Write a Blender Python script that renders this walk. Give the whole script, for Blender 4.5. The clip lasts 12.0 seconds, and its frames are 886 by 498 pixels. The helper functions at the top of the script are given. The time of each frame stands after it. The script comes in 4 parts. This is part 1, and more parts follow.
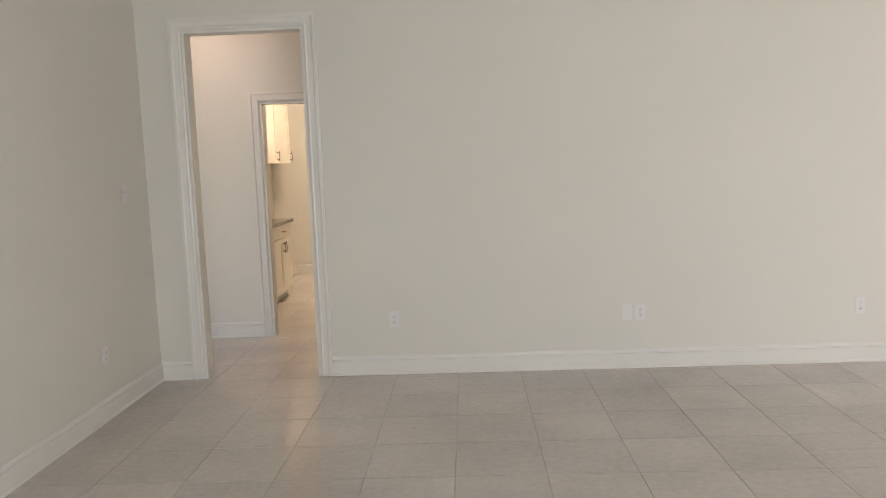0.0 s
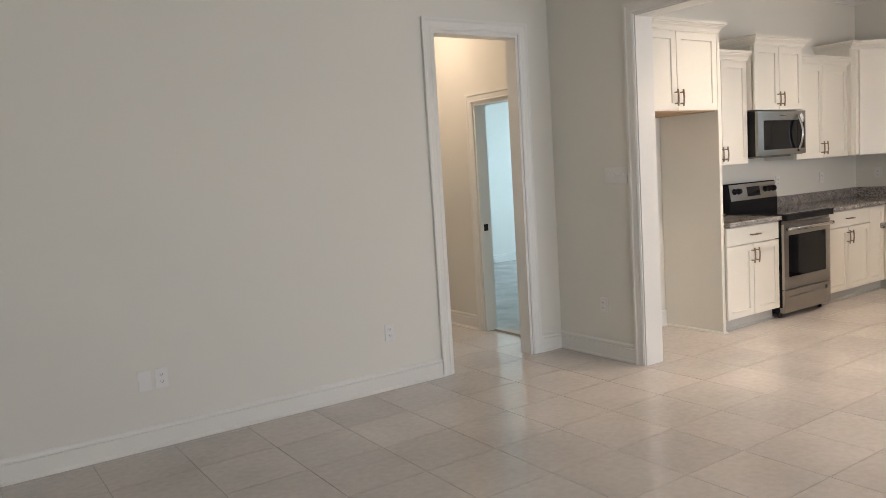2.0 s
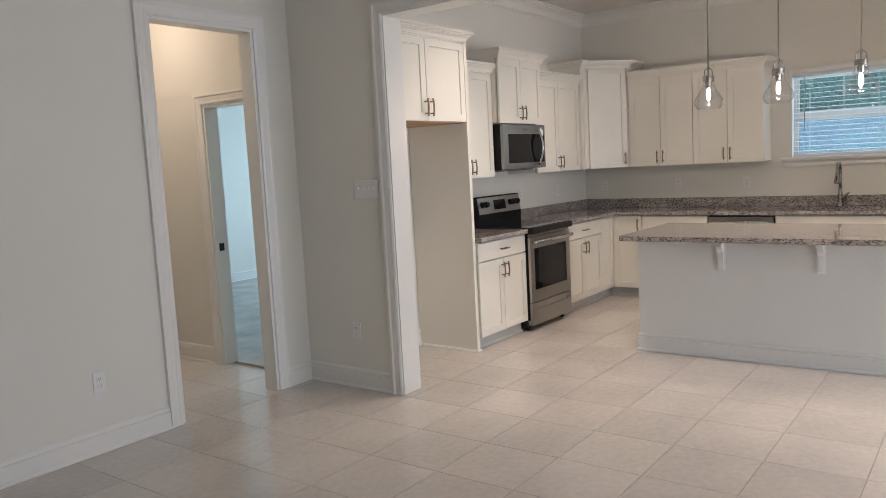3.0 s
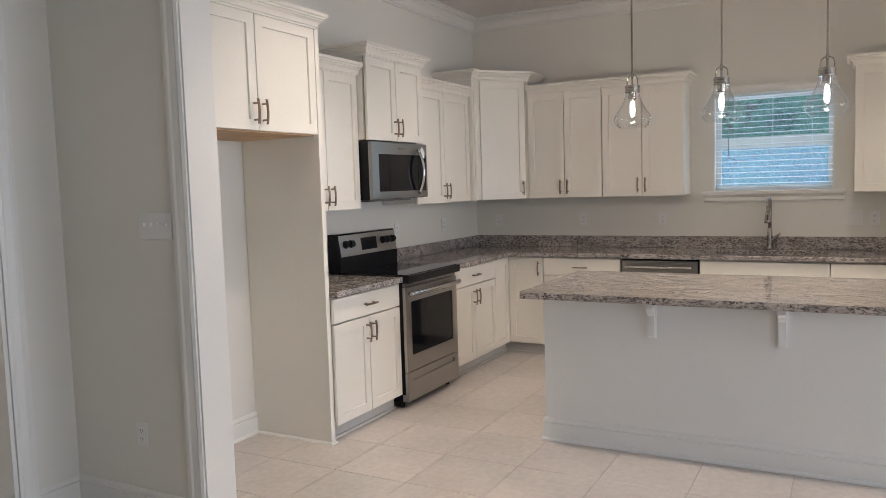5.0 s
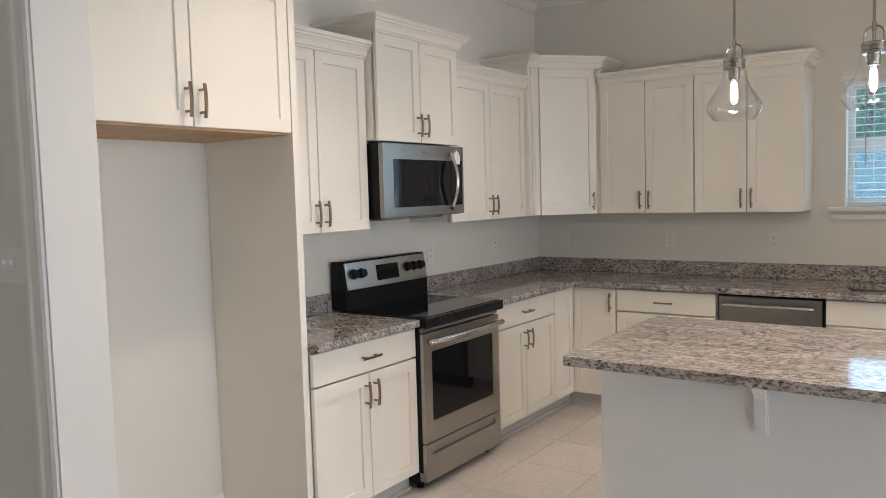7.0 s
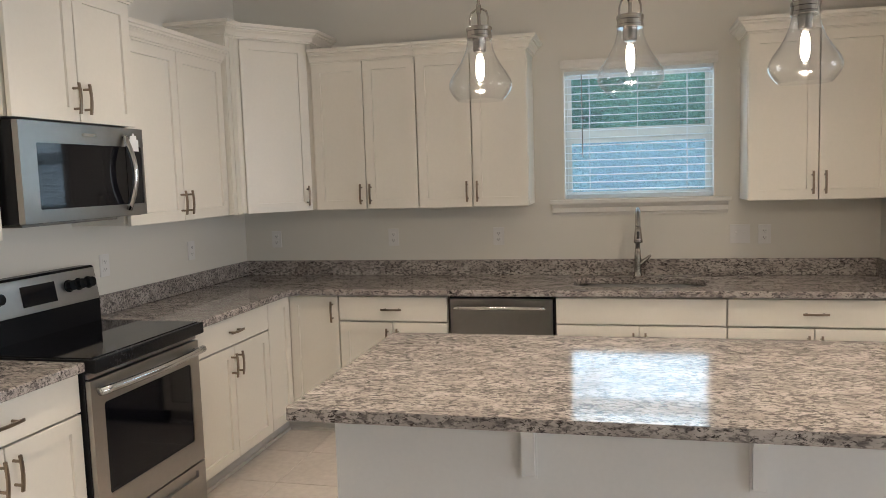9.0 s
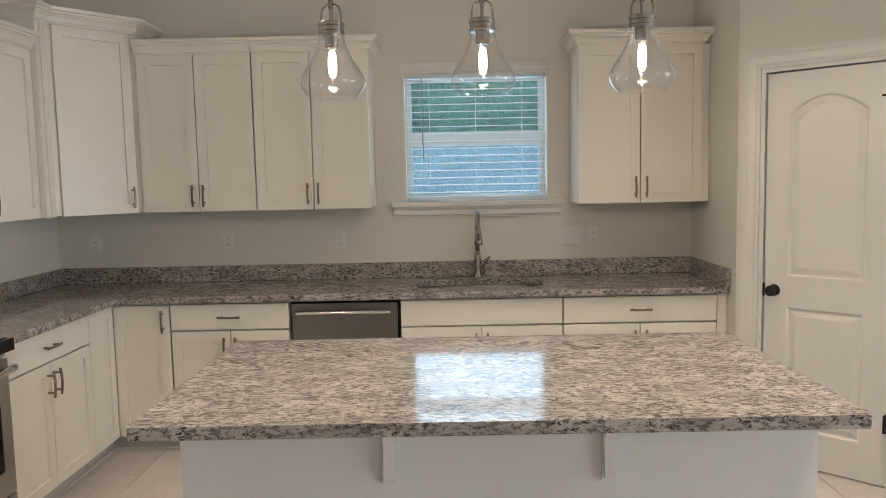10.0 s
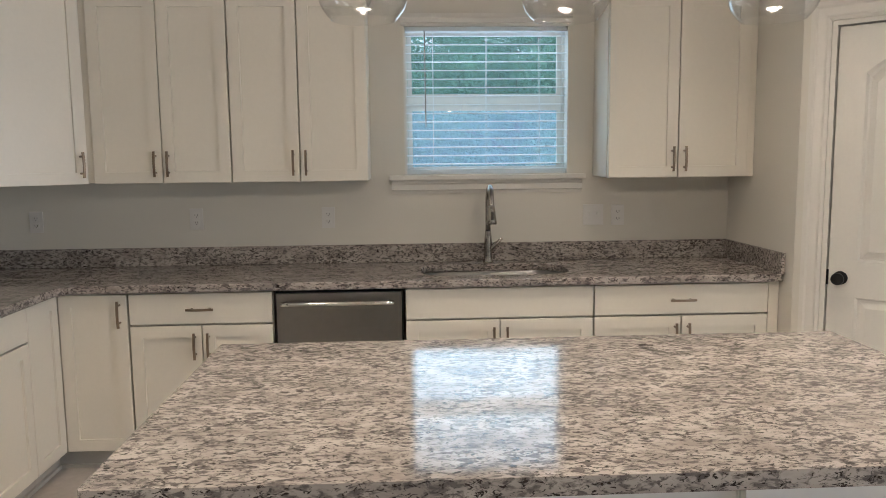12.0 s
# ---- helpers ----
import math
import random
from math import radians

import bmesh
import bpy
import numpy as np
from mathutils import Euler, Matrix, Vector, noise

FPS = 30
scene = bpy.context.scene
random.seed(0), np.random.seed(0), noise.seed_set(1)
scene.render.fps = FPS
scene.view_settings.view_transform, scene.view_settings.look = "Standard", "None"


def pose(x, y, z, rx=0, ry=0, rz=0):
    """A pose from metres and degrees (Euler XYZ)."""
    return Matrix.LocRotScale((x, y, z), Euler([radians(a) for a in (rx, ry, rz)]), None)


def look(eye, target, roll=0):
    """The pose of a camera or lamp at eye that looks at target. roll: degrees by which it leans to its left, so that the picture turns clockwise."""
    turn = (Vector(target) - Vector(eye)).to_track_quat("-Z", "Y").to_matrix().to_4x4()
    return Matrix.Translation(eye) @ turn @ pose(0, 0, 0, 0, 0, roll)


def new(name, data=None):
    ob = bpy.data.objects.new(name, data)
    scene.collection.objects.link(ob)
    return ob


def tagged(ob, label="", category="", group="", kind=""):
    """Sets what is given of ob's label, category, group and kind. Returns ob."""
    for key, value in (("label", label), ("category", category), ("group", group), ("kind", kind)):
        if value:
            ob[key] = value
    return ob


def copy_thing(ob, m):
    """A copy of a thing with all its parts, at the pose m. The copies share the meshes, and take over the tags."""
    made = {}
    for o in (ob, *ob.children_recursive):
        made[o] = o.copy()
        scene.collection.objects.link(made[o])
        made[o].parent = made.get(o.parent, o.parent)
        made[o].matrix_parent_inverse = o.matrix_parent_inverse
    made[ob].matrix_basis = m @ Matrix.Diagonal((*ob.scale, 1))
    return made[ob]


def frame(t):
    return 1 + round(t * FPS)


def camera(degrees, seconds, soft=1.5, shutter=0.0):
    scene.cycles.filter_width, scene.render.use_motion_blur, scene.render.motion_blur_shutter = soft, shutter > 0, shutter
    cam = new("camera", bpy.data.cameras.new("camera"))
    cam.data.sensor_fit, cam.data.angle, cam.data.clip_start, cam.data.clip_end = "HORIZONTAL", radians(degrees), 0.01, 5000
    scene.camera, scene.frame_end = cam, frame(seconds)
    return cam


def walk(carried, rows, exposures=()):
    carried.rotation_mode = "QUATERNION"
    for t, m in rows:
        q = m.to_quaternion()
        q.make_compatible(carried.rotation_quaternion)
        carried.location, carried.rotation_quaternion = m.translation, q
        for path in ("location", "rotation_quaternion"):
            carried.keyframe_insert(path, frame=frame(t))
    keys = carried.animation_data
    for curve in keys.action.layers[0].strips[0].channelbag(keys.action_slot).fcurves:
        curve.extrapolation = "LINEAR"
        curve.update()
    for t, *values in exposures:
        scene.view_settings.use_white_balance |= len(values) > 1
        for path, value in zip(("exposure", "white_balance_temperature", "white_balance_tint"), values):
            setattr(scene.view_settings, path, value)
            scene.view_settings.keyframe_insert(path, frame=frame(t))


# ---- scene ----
cam = camera(60.7, 12.0, soft=0.85)
PATH = [
    (0, (-0.137, 0.186, 1.501), (-0.205, 2.172, 1.274), -2.1),
    (0.5, (-0.175, 0.419, 1.486), (-0.039, 2.404, 1.291), -2.2),
    (1, (-0.204, 0.665, 1.481), (0.254, 2.603, 1.289), -3.4),
    (1.5, (-0.156, 0.845, 1.474), (0.654, 2.662, 1.273), -3.7),
    (2, (0.042, 1.007, 1.493), (1.157, 2.654, 1.285), -3.6),
    (2.5, (0.221, 1.218, 1.506), (1.615, 2.636, 1.289), -3.4),
    (3, (0.441, 1.445, 1.514), (2.035, 2.632, 1.291), -3.0),
    (3.3, (0.607, 1.562, 1.504), (2.268, 2.654, 1.279), -2.2),
    (3.5, (0.741, 1.64, 1.509), (2.428, 2.692, 1.29), -1.8),
    (5.5, (2.181, 2.199, 1.523), (3.935, 3.147, 1.359), -1.8),
    (6, (2.506, 2.246, 1.555), (4.215, 3.274, 1.402), -1.9),
    (6.5, (2.821, 2.276, 1.553), (4.459, 3.415, 1.409), -1.5),
    (6.7, (2.926, 2.333, 1.553), (4.548, 3.493, 1.408), -1.6),
    (8.3, (3.629, 2.649, 1.574), (5.402, 3.56, 1.404), -1.7),
    (8.5, (3.667, 2.684, 1.575), (5.499, 3.465, 1.394), -1.6),
    (9, (3.737, 2.771, 1.567), (5.672, 3.241, 1.377), -1.8),
    (9.5, (3.747, 2.84, 1.558), (5.726, 3.051, 1.366), -1.5),
    (10, (3.775, 2.87, 1.554), (5.766, 2.89, 1.365), -1.2),
    (10.5, (3.858, 2.894, 1.538), (5.846, 2.8, 1.345), -1.1),
    (11, (4.009, 2.922, 1.527), (5.994, 2.794, 1.313), -0.9),
    (11.5, (4.215, 2.985, 1.489), (6.2, 2.87, 1.277), -0.6),
    (12, (4.411, 3.151, 1.486), (6.395, 3.054, 1.249), -0.6),
]
walk(cam, [(t, look(eye, target, roll)) for t, eye, target, roll in PATH],
     exposures=[(0, 0.41, 6480, 14), (0.5, 0.34, 6480, 14), (1.0, 0.19, 6460, 13), (1.5, 0.03, 6420, 14), (2.5, -0.27, 6260, 16), (3.5, -0.42, 5930, 16), (6.5, -0.35, 5930, 14),
                (8.5, -0.38, 6200, 13), (9.5, -0.42, 6260, 13), (10.5, -0.43, 6120, 12), (12.0, -0.46, 6080, 12)])

# ---------------------------------------------------------------- light
world = bpy.data.worlds.new("sky")
scene.world = world
world.use_nodes = True
wn = world.node_tree
sky = wn.nodes.new("ShaderNodeTexSky")
sky.sky_type = "NISHITA"
sky.sun_disc = False
sky.sun_elevation = radians(37)
sky.sun_rotation = radians(-90)
wn.nodes["Background"].inputs["Strength"].default_value = 0.15
wn.links.new(sky.outputs["Color"], wn.nodes["Background"].inputs["Color"])


def lamp(name, kind, energy, colour, m, **settings):
    data = bpy.data.lights.new(name, kind)
    data.energy, data.color = energy, colour
    for key, value in settings.items():
        if key == "size":
            data.size = value
        elif key == "size_y":
            data.shape, data.size_y = "RECTANGLE", value
        elif key == "disk":
            data.shape, data.size = "DISK", value
        elif key == "soft":
            data.shadow_soft_size = value
        elif key == "angle":
            data.angle = value
        elif key == "spread":
            data.spread = value
    ob = new(name, data)
    ob.matrix_world = m
    return ob


lamp("sun", "SUN", 5.0, (1.0, 0.95, 0.86), look((-20, 3, 15), (0, 3, 0)), angle=radians(0.5))
# daylight in the openings of the windows and the patio door behind the walk
lamp("daylight_living", "AREA", 128, (0.90, 0.955, 0.985), pose(1.2, -2.98, 1.35, 90, 0, 0), size=3.4, size_y=2.2)
lamp("daylight_breakfast", "AREA", 118, (0.86, 0.92, 1.0), pose(5.6, -2.98, 1.35, 90, 0, 0), size=1.9, size_y=2.1)
lamp("daylight_bedroom", "AREA", 115, (0.58, 0.85, 1.0), pose(8.98, 8.0, 1.5, 90, 0, 90), size=2.2, size_y=1.5)

# the outer lamp lights the haze sheets, the inner one the slats and jambs
lamp("daylight_sink_outer", "AREA", 7.0, (0.62, 0.84, 1.0), pose(8.83, 2.695, 1.82, 90, 0, 90), size=1.0, size_y=0.9)
lamp("daylight_sink", "AREA", 4.5, (0.58, 0.84, 1.0), pose(8.711, 2.695, 1.80, 90, 0, 90), size=0.86, size_y=0.76)

# ---------------------------------------------------------------- materials
def mat(name, col, rough=0.5, metal=0.0, var=0.05, big=2.0, fine=90.0, bump=0.03, rvar=0.08, spec=0.5, coat=0.0, tint=None):
    m = bpy.data.materials.new(name)
    m.use_nodes = True
    n, l = m.node_tree.nodes, m.node_tree.links
    p = n["Principled BSDF"]
    geo = n.new("ShaderNodeNewGeometry")
    a = n.new("ShaderNodeTexNoise")
    a.inputs["Scale"].default_value, a.inputs["Detail"].default_value = big, 4
    b = n.new("ShaderNodeTexNoise")
    b.inputs["Scale"].default_value, b.inputs["Detail"].default_value = fine, 3
    for t in (a, b):
        l.new(geo.outputs["Position"], t.inputs["Vector"])
    mix = n.new("ShaderNodeMix")
    mix.data_type = "RGBA"
    dark = tint or tuple(c * (1 - 2.2 * var) for c in col)
    mix.inputs["A"].default_value = (*dark, 1)
    mix.inputs["B"].default_value = (*(min(1, c * (1 + var)) for c in col), 1)
    add = n.new("ShaderNodeMath")
    add.operation = "MULTIPLY_ADD"
    add.inputs[1].default_value, add.inputs[2].default_value = 0.35, 0.0
    l.new(b.outputs["Fac"], add.inputs[0])
    s = n.new("ShaderNodeMath")
    s.operation = "MULTIPLY_ADD"
    s.inputs[1].default_value = 0.65
    l.new(a.outputs["Fac"], s.inputs[0])
    l.new(add.outputs[0], s.inputs[2])
    r = n.new("ShaderNodeMapRange")
    r.inputs["From Min"].default_value, r.inputs["From Max"].default_value = 0.3, 0.7
    l.new(s.outputs[0], r.inputs["Value"])
    l.new(r.outputs[0], mix.inputs["Factor"])
    l.new(mix.outputs["Result"], p.inputs["Base Color"])
    rr = n.new("ShaderNodeMapRange")
    rr.inputs["To Min"].default_value, rr.inputs["To Max"].default_value = max(0.02, rough - rvar), min(1, rough + rvar)
    l.new(s.outputs[0], rr.inputs["Value"])
    l.new(rr.outputs[0], p.inputs["Roughness"])
    p.inputs["Metallic"].default_value = metal
    p.inputs["Specular IOR Level"].default_value = spec
    p.inputs["Coat Weight"].default_value = coat
    if bump:
        k = n.new("ShaderNodeBump")
        k.inputs["Strength"].default_value, k.inputs["Distance"].default_value = bump, 0.004
        l.new(b.outputs["Fac"], k.inputs["Height"])
        l.new(k.outputs["Normal"], p.inputs["Normal"])
    return m


def brushed(name, col, rough, along=(1, 1, 60), metal=1.0):
    m = mat(name, col, rough, metal, var=0.04, big=3, fine=40, bump=0.0, rvar=0.06)
    n, l = m.node_tree.nodes, m.node_tree.links
    geo = n.new("ShaderNodeNewGeometry")
    v = n.new("ShaderNodeVectorMath")
    v.operation = "MULTIPLY"
    v.inputs[1].default_value = tuple(12 * c for c in along)
    t = n.new("ShaderNodeTexNoise")
    t.inputs["Scale"].default_value = 1
    k = n.new("ShaderNodeBump")
    k.inputs["Strength"].default_value, k.inputs["Distance"].default_value = 0.05, 0.002
    l.new(geo.outputs["Position"], v.inputs[0])
    l.new(v.outputs[0], t.inputs["Vector"])
    l.new(t.outputs["Fac"], k.inputs["Height"])
    l.new(k.outputs["Normal"], n["Principled BSDF"].inputs["Normal"])
    return m


def granite(name):
    m = bpy.data.materials.new(name)
    m.use_nodes = True
    n, l = m.node_tree.nodes, m.node_tree.links
    p = n["Principled BSDF"]
    geo = n.new("ShaderNodeNewGeometry")
    v = n.new("ShaderNodeVectorMath")
    v.operation = "MULTIPLY"
    v.inputs[1].default_value = (1.12, 0.55, 1.12)
    l.new(geo.outputs["Position"], v.inputs[0])

    def noise_tex(scale, detail, rough, dist=0.0):
        t = n.new("ShaderNodeTexNoise")
        t.inputs["Scale"].default_value, t.inputs["Detail"].default_value = scale, detail
        t.inputs["Roughness"].default_value, t.inputs["Distortion"].default_value = rough, dist
        l.new(v.outputs[0], t.inputs["Vector"])
        return t

    patches = noise_tex(13, 3, 0.6, 0.4)

    def ramp(src, stops, cluster=False):
        r = n.new("ShaderNodeValToRGB")
        e = r.color_ramp.elements
        while len(e) < len(stops):
            e.new(0.5)
        for k, (at, c) in zip(e, stops):
            k.position, k.color = at, (*c, 1)
        if cluster:
            k = n.new("ShaderNodeMath")
            k.operation = "MULTIPLY_ADD"
            k.inputs[1].default_value = 0.18
            l.new(patches.outputs["Fac"], k.inputs[0])
            l.new(src.outputs["Fac"], k.inputs[2])
            j = n.new("ShaderNodeMath")
            j.operation = "SUBTRACT"
            j.inputs[1].default_value = 0.09
            l.new(k.outputs[0], j.inputs[0])
            l.new(j.outputs[0], r.inputs["Fac"])
        else:
            l.new(src.outputs["Fac"], r.inputs["Fac"])
        return r

    def mixed(a, b, f):
        x = n.new("ShaderNodeMix")
        x.data_type = "RGBA"
        l.new(f.outputs["Color"], x.inputs["Factor"])
        l.new(a, x.inputs["A"])
        l.new(b, x.inputs["B"])
        return x.outputs["Result"]

    base = ramp(noise_tex(16, 3, 0.6), [(0.35, (0.29, 0.258, 0.236)), (0.60, (0.45, 0.408, 0.372))])
    grey = ramp(noise_tex(80, 4, 0.6, 0.6), [(0.3, (0.085, 0.077, 0.076)), (0.7, (0.205, 0.182, 0.168))])
    greymask = ramp(noise_tex(72, 3, 0.6, 0.5), [(0.48, (0, 0, 0)), (0.60, (1, 1, 1))], True)
    dark = ramp(noise_tex(20, 2, 0.5), [(0.3, (0.016, 0.014, 0.015)), (0.7, (0.06, 0.046, 0.040))])
    darkmask = ramp(noise_tex(112, 3, 0.66, 0.9), [(0.565, (0, 0, 0)), (0.615, (1, 1, 1))], True)
    c = mixed(base.outputs["Color"], grey.outputs["Color"], greymask)
    c = mixed(c, dark.outputs["Color"], darkmask)
    l.new(c, p.inputs["Base Color"])
    p.inputs["Roughness"].default_value = 0.06
    p.inputs["Specular IOR Level"].default_value = 0.32
    return m


def tile_mat(name):
    m = mat(name, (0.60, 0.553, 0.51), 0.17, 0, var=0.09, big=1.3, fine=26, bump=0.012, rvar=0.06, spec=0.5)
    n, l = m.node_tree.nodes, m.node_tree.links
    p = n["Principled BSDF"]
    src = p.inputs["Base Color"].links[0].from_socket
    info = n.new("ShaderNodeObjectInfo")
    hs = n.new("ShaderNodeHueSaturation")
    r = n.new("ShaderNodeMapRange")
    r.inputs["To Min"].default_value, r.inputs["To Max"].default_value = 0.94, 1.045
    l.new(info.outputs["Random"], r.inputs["Value"])
    l.new(r.outputs[0], hs.inputs["Value"])
    l.new(src, hs.inputs["Color"])
    l.new(hs.outputs["Color"], p.inputs["Base Color"])
    return m


def glowing(name, col, strength):
    m = bpy.data.materials.new(name)
    m.use_nodes = True
    p = m.node_tree.nodes["Principled BSDF"]
    p.inputs["Base Color"].default_value = (*col, 1)
    p.inputs["Emission Color"].default_value = (*col, 1)
    p.inputs["Emission Strength"].default_value = strength
    return m


def thin_glass(name):
    m = bpy.data.materials.new(name)
    m.use_nodes = True
    n, l = m.node_tree.nodes, m.node_tree.links
    t = n.new("ShaderNodeBsdfTransparent")
    t.inputs["Color"].default_value = (0.975, 0.98, 0.98, 1)
    g = n.new("ShaderNodeBsdfGlossy")
    g.inputs["Roughness"].default_value = 0.02
    w = n.new("ShaderNodeLayerWeight")
    w.inputs["Blend"].default_value = 0.5
    k = n.new("ShaderNodeMath")
    k.operation, k.inputs[1].default_value = "POWER", 4.0
    j = n.new("ShaderNodeMapRange")
    j.inputs["To Min"].default_value, j.inputs["To Max"].default_value = 0.04, 0.85
    x = n.new("ShaderNodeMixShader")
    l.new(w.outputs["Facing"], k.inputs[0])
    l.new(k.outputs[0], j.inputs["Value"])
    l.new(j.outputs[0], x.inputs["Fac"])
    l.new(t.outputs[0], x.inputs[1])
    l.new(g.outputs[0], x.inputs[2])
    l.new(x.outputs[0], n["Material Output"].inputs["Surface"])
    return m


def haze_netting(name, col, cover):
    m = bpy.data.materials.new(name)
    m.use_nodes = True
    n, l = m.node_tree.nodes, m.node_tree.links
    d = n.new("ShaderNodeBsdfTranslucent")
    d.inputs["Color"].default_value = (*col, 1)
    t = n.new("ShaderNodeBsdfTransparent")
    x = n.new("ShaderNodeMixShader")
    x.inputs["Fac"].default_value = cover
    l.new(t.outputs[0], x.inputs[1])
    l.new(d.outputs[0], x.inputs[2])
    l.new(x.outputs[0], n["Material Output"].inputs["Surface"])
    return m


WALL = mat("wall_paint", (0.715, 0.69, 0.625), 0.6, var=0.018, big=0.8, fine=160, bump=0.05, spec=0.3)
CEIL = mat("ceiling_paint", (0.72, 0.685, 0.64), 0.8, var=0.02, big=0.7, fine=120, bump=0.06, spec=0.2)
TRIM = mat("trim_paint", (0.75, 0.728, 0.68), 0.32, var=0.02, big=1.5, fine=70, bump=0.015)
CAB = mat("cabinet_paint", (0.80, 0.757, 0.668), 0.34, var=0.018, big=1.3, fine=55, bump=0.015)
ISLE = mat("island_paint", (0.77, 0.765, 0.745), 0.36, var=0.02, big=1.2, fine=60, bump=0.015)
WOODEDGE = mat("raw_wood_edge", (0.52, 0.33, 0.17), 0.55, var=0.15, big=8, fine=120, bump=0.05)
# toe kicks are a step darker than the cabinet fronts
TOE = mat("toe_kick_tone", (0.55, 0.53, 0.49), 0.5, var=0.04)
BRONZE = brushed("brushed_pull_metal", (0.30, 0.235, 0.175), 0.3, (1, 1, 1))
NICKEL = brushed("brushed_nickel", (0.40, 0.37, 0.34), 0.17, (1, 1, 30))
STEEL = brushed("stainless_steel", (0.42, 0.40, 0.375), 0.30, (1, 1, 40))
STEELDARK = brushed("dark_stainless_steel", (0.28, 0.265, 0.25), 0.30, (1, 1, 40))
SINKMETAL = brushed("satin_sink_steel", (0.19, 0.185, 0.18), 0.32, (1, 30, 1))
CHROME = mat("polished_steel", (0.62, 0.61, 0.60), 0.12, 1.0, var=0.02, bump=0.0, rvar=0.03)
BLACK = mat("black_enamel", (0.010, 0.010, 0.011), 0.25, var=0.05, bump=0.0, spec=0.16)
BLACKGLASS = mat("black_glass", (0.006, 0.006, 0.008), 0.05, var=0.05, bump=0.0, rvar=0.02, spec=0.22)
MATTEBLACK = mat("black_iron", (0.018, 0.017, 0.017), 0.42, 0.6, var=0.08, bump=0.02)
PLASTIC = mat("white_plastic", (0.75, 0.735, 0.71), 0.35, var=0.01, bump=0.0)
SLOT = mat("dark_slot", (0.05, 0.048, 0.045), 0.6, bump=0.0)
STICKER = mat("white_paper", (0.82, 0.82, 0.82), 0.7, var=0.01, bump=0.0)
GRAN = granite("granite")
TILE = tile_mat("floor_tile")
GROUT = mat("grout", (0.42, 0.385, 0.35), 0.85, var=0.08, big=4, fine=200, bump=0.08)
CARPET = mat("carpet", (0.54, 0.52, 0.49), 0.95, var=0.16, big=3, fine=180, bump=0.4, spec=0.1)
GLASS = thin_glass("pendant_glass")
PANE = thin_glass("window_glass")
BLIND = mat("blind_vinyl", (0.80, 0.80, 0.78), 0.4, var=0.01, bump=0.0)
bl_n, bl_l = BLIND.node_tree.nodes, BLIND.node_tree.links
blind_back, blind_mix = bl_n.new("ShaderNodeBsdfTranslucent"), bl_n.new("ShaderNodeMixShader")
blind_back.inputs["Color"].default_value = (0.85, 0.9, 0.92, 1)
blind_mix.inputs["Fac"].default_value = 0.35
bl_l.new(bl_n["Principled BSDF"].outputs[0], blind_mix.inputs[1])
bl_l.new(blind_back.outputs[0], blind_mix.inputs[2])
bl_l.new(blind_mix.outputs[0], bl_n["Material Output"].inputs["Surface"])
# blue veiling haze put into the sheets' colour; the lower is also an insect screen
HAZESCREEN = haze_netting("insect_screen", (0.66, 0.84, 0.90), 0.035)
HALFHAZE = haze_netting("hazy_insect_screen", (0.66, 0.80, 0.95), 0.15)
BULB = glowing("lamp_filament", (1.0, 0.84, 0.70), 60)
CAN = glowing("lamp_lens", (1.0, 0.88, 0.72), 9)
LEAF = mat("leaf", (0.16, 0.38, 0.28), 0.5, var=0.35, big=1.2, fine=12, bump=0.0)
ln, ll = LEAF.node_tree.nodes, LEAF.node_tree.links
leaf_back, leaf_mix = ln.new("ShaderNodeBsdfTranslucent"), ln.new("ShaderNodeMixShader")
leaf_back.inputs["Color"].default_value = (0.24, 0.52, 0.34, 1)
leaf_mix.inputs["Fac"].default_value = 0.45
ll.new(ln["Principled BSDF"].outputs[0], leaf_mix.inputs[1])
ll.new(leaf_back.outputs[0], leaf_mix.inputs[2])
ll.new(leaf_mix.outputs[0], ln["Material Output"].inputs["Surface"])
BARK = mat("bark", (0.16, 0.12, 0.09), 0.9, var=0.2, big=5, fine=30, bump=0.4)
GRASS = mat("lawn", (0.10, 0.15, 0.05), 0.95, var=0.25, big=0.6, fine=20, bump=0.4)

# ---------------------------------------------------------------- mesh helpers
def part(name, bm, material, parent=None, label="", m=None, smooth=False):
    me = bpy.data.meshes.new(name)
    bmesh.ops.recalc_face_normals(bm, faces=bm.faces)
    bm.to_mesh(me)
    bm.free()
    me.materials.append(material)
    if smooth:
        me.polygons.foreach_set("use_smooth", [True] * len(me.polygons))
    ob = new(name, me)
    if parent is not None:
        ob.parent = parent
    if m is not None:
        ob.matrix_basis = m
    return tagged(ob, label) if label else ob


def thing(name, m, label, category, group="", kind=""):
    return_ob = new(name)
    return_ob.empty_display_size = 0.1
    return_ob.matrix_basis = m
    return tagged(return_ob, label, category, group, kind)


def box(bm, x0, x1, y0, y1, z0, z1, bevel=0.0):
    v = [bm.verts.new(c) for c in ((x0, y0, z0), (x1, y0, z0), (x1, y1, z0), (x0, y1, z0), (x0, y0, z1), (x1, y0, z1), (x1, y1, z1), (x0, y1, z1))]
    fs = [bm.faces.new([v[i] for i in f]) for f in ((0, 3, 2, 1), (4, 5, 6, 7), (0, 1, 5, 4), (1, 2, 6, 5), (2, 3, 7, 6), (3, 0, 4, 7))]
    if bevel:
        es = list({e for f in fs for e in f.edges})
        bmesh.ops.bevel(bm, geom=es, offset=bevel, segments=2, affect="EDGES", profile=0.6)
    return bm


def boxes(*dims, bevel=0.0):
    bm = bmesh.new()
    for d in dims:
        box(bm, *d, bevel=bevel)
    return bm


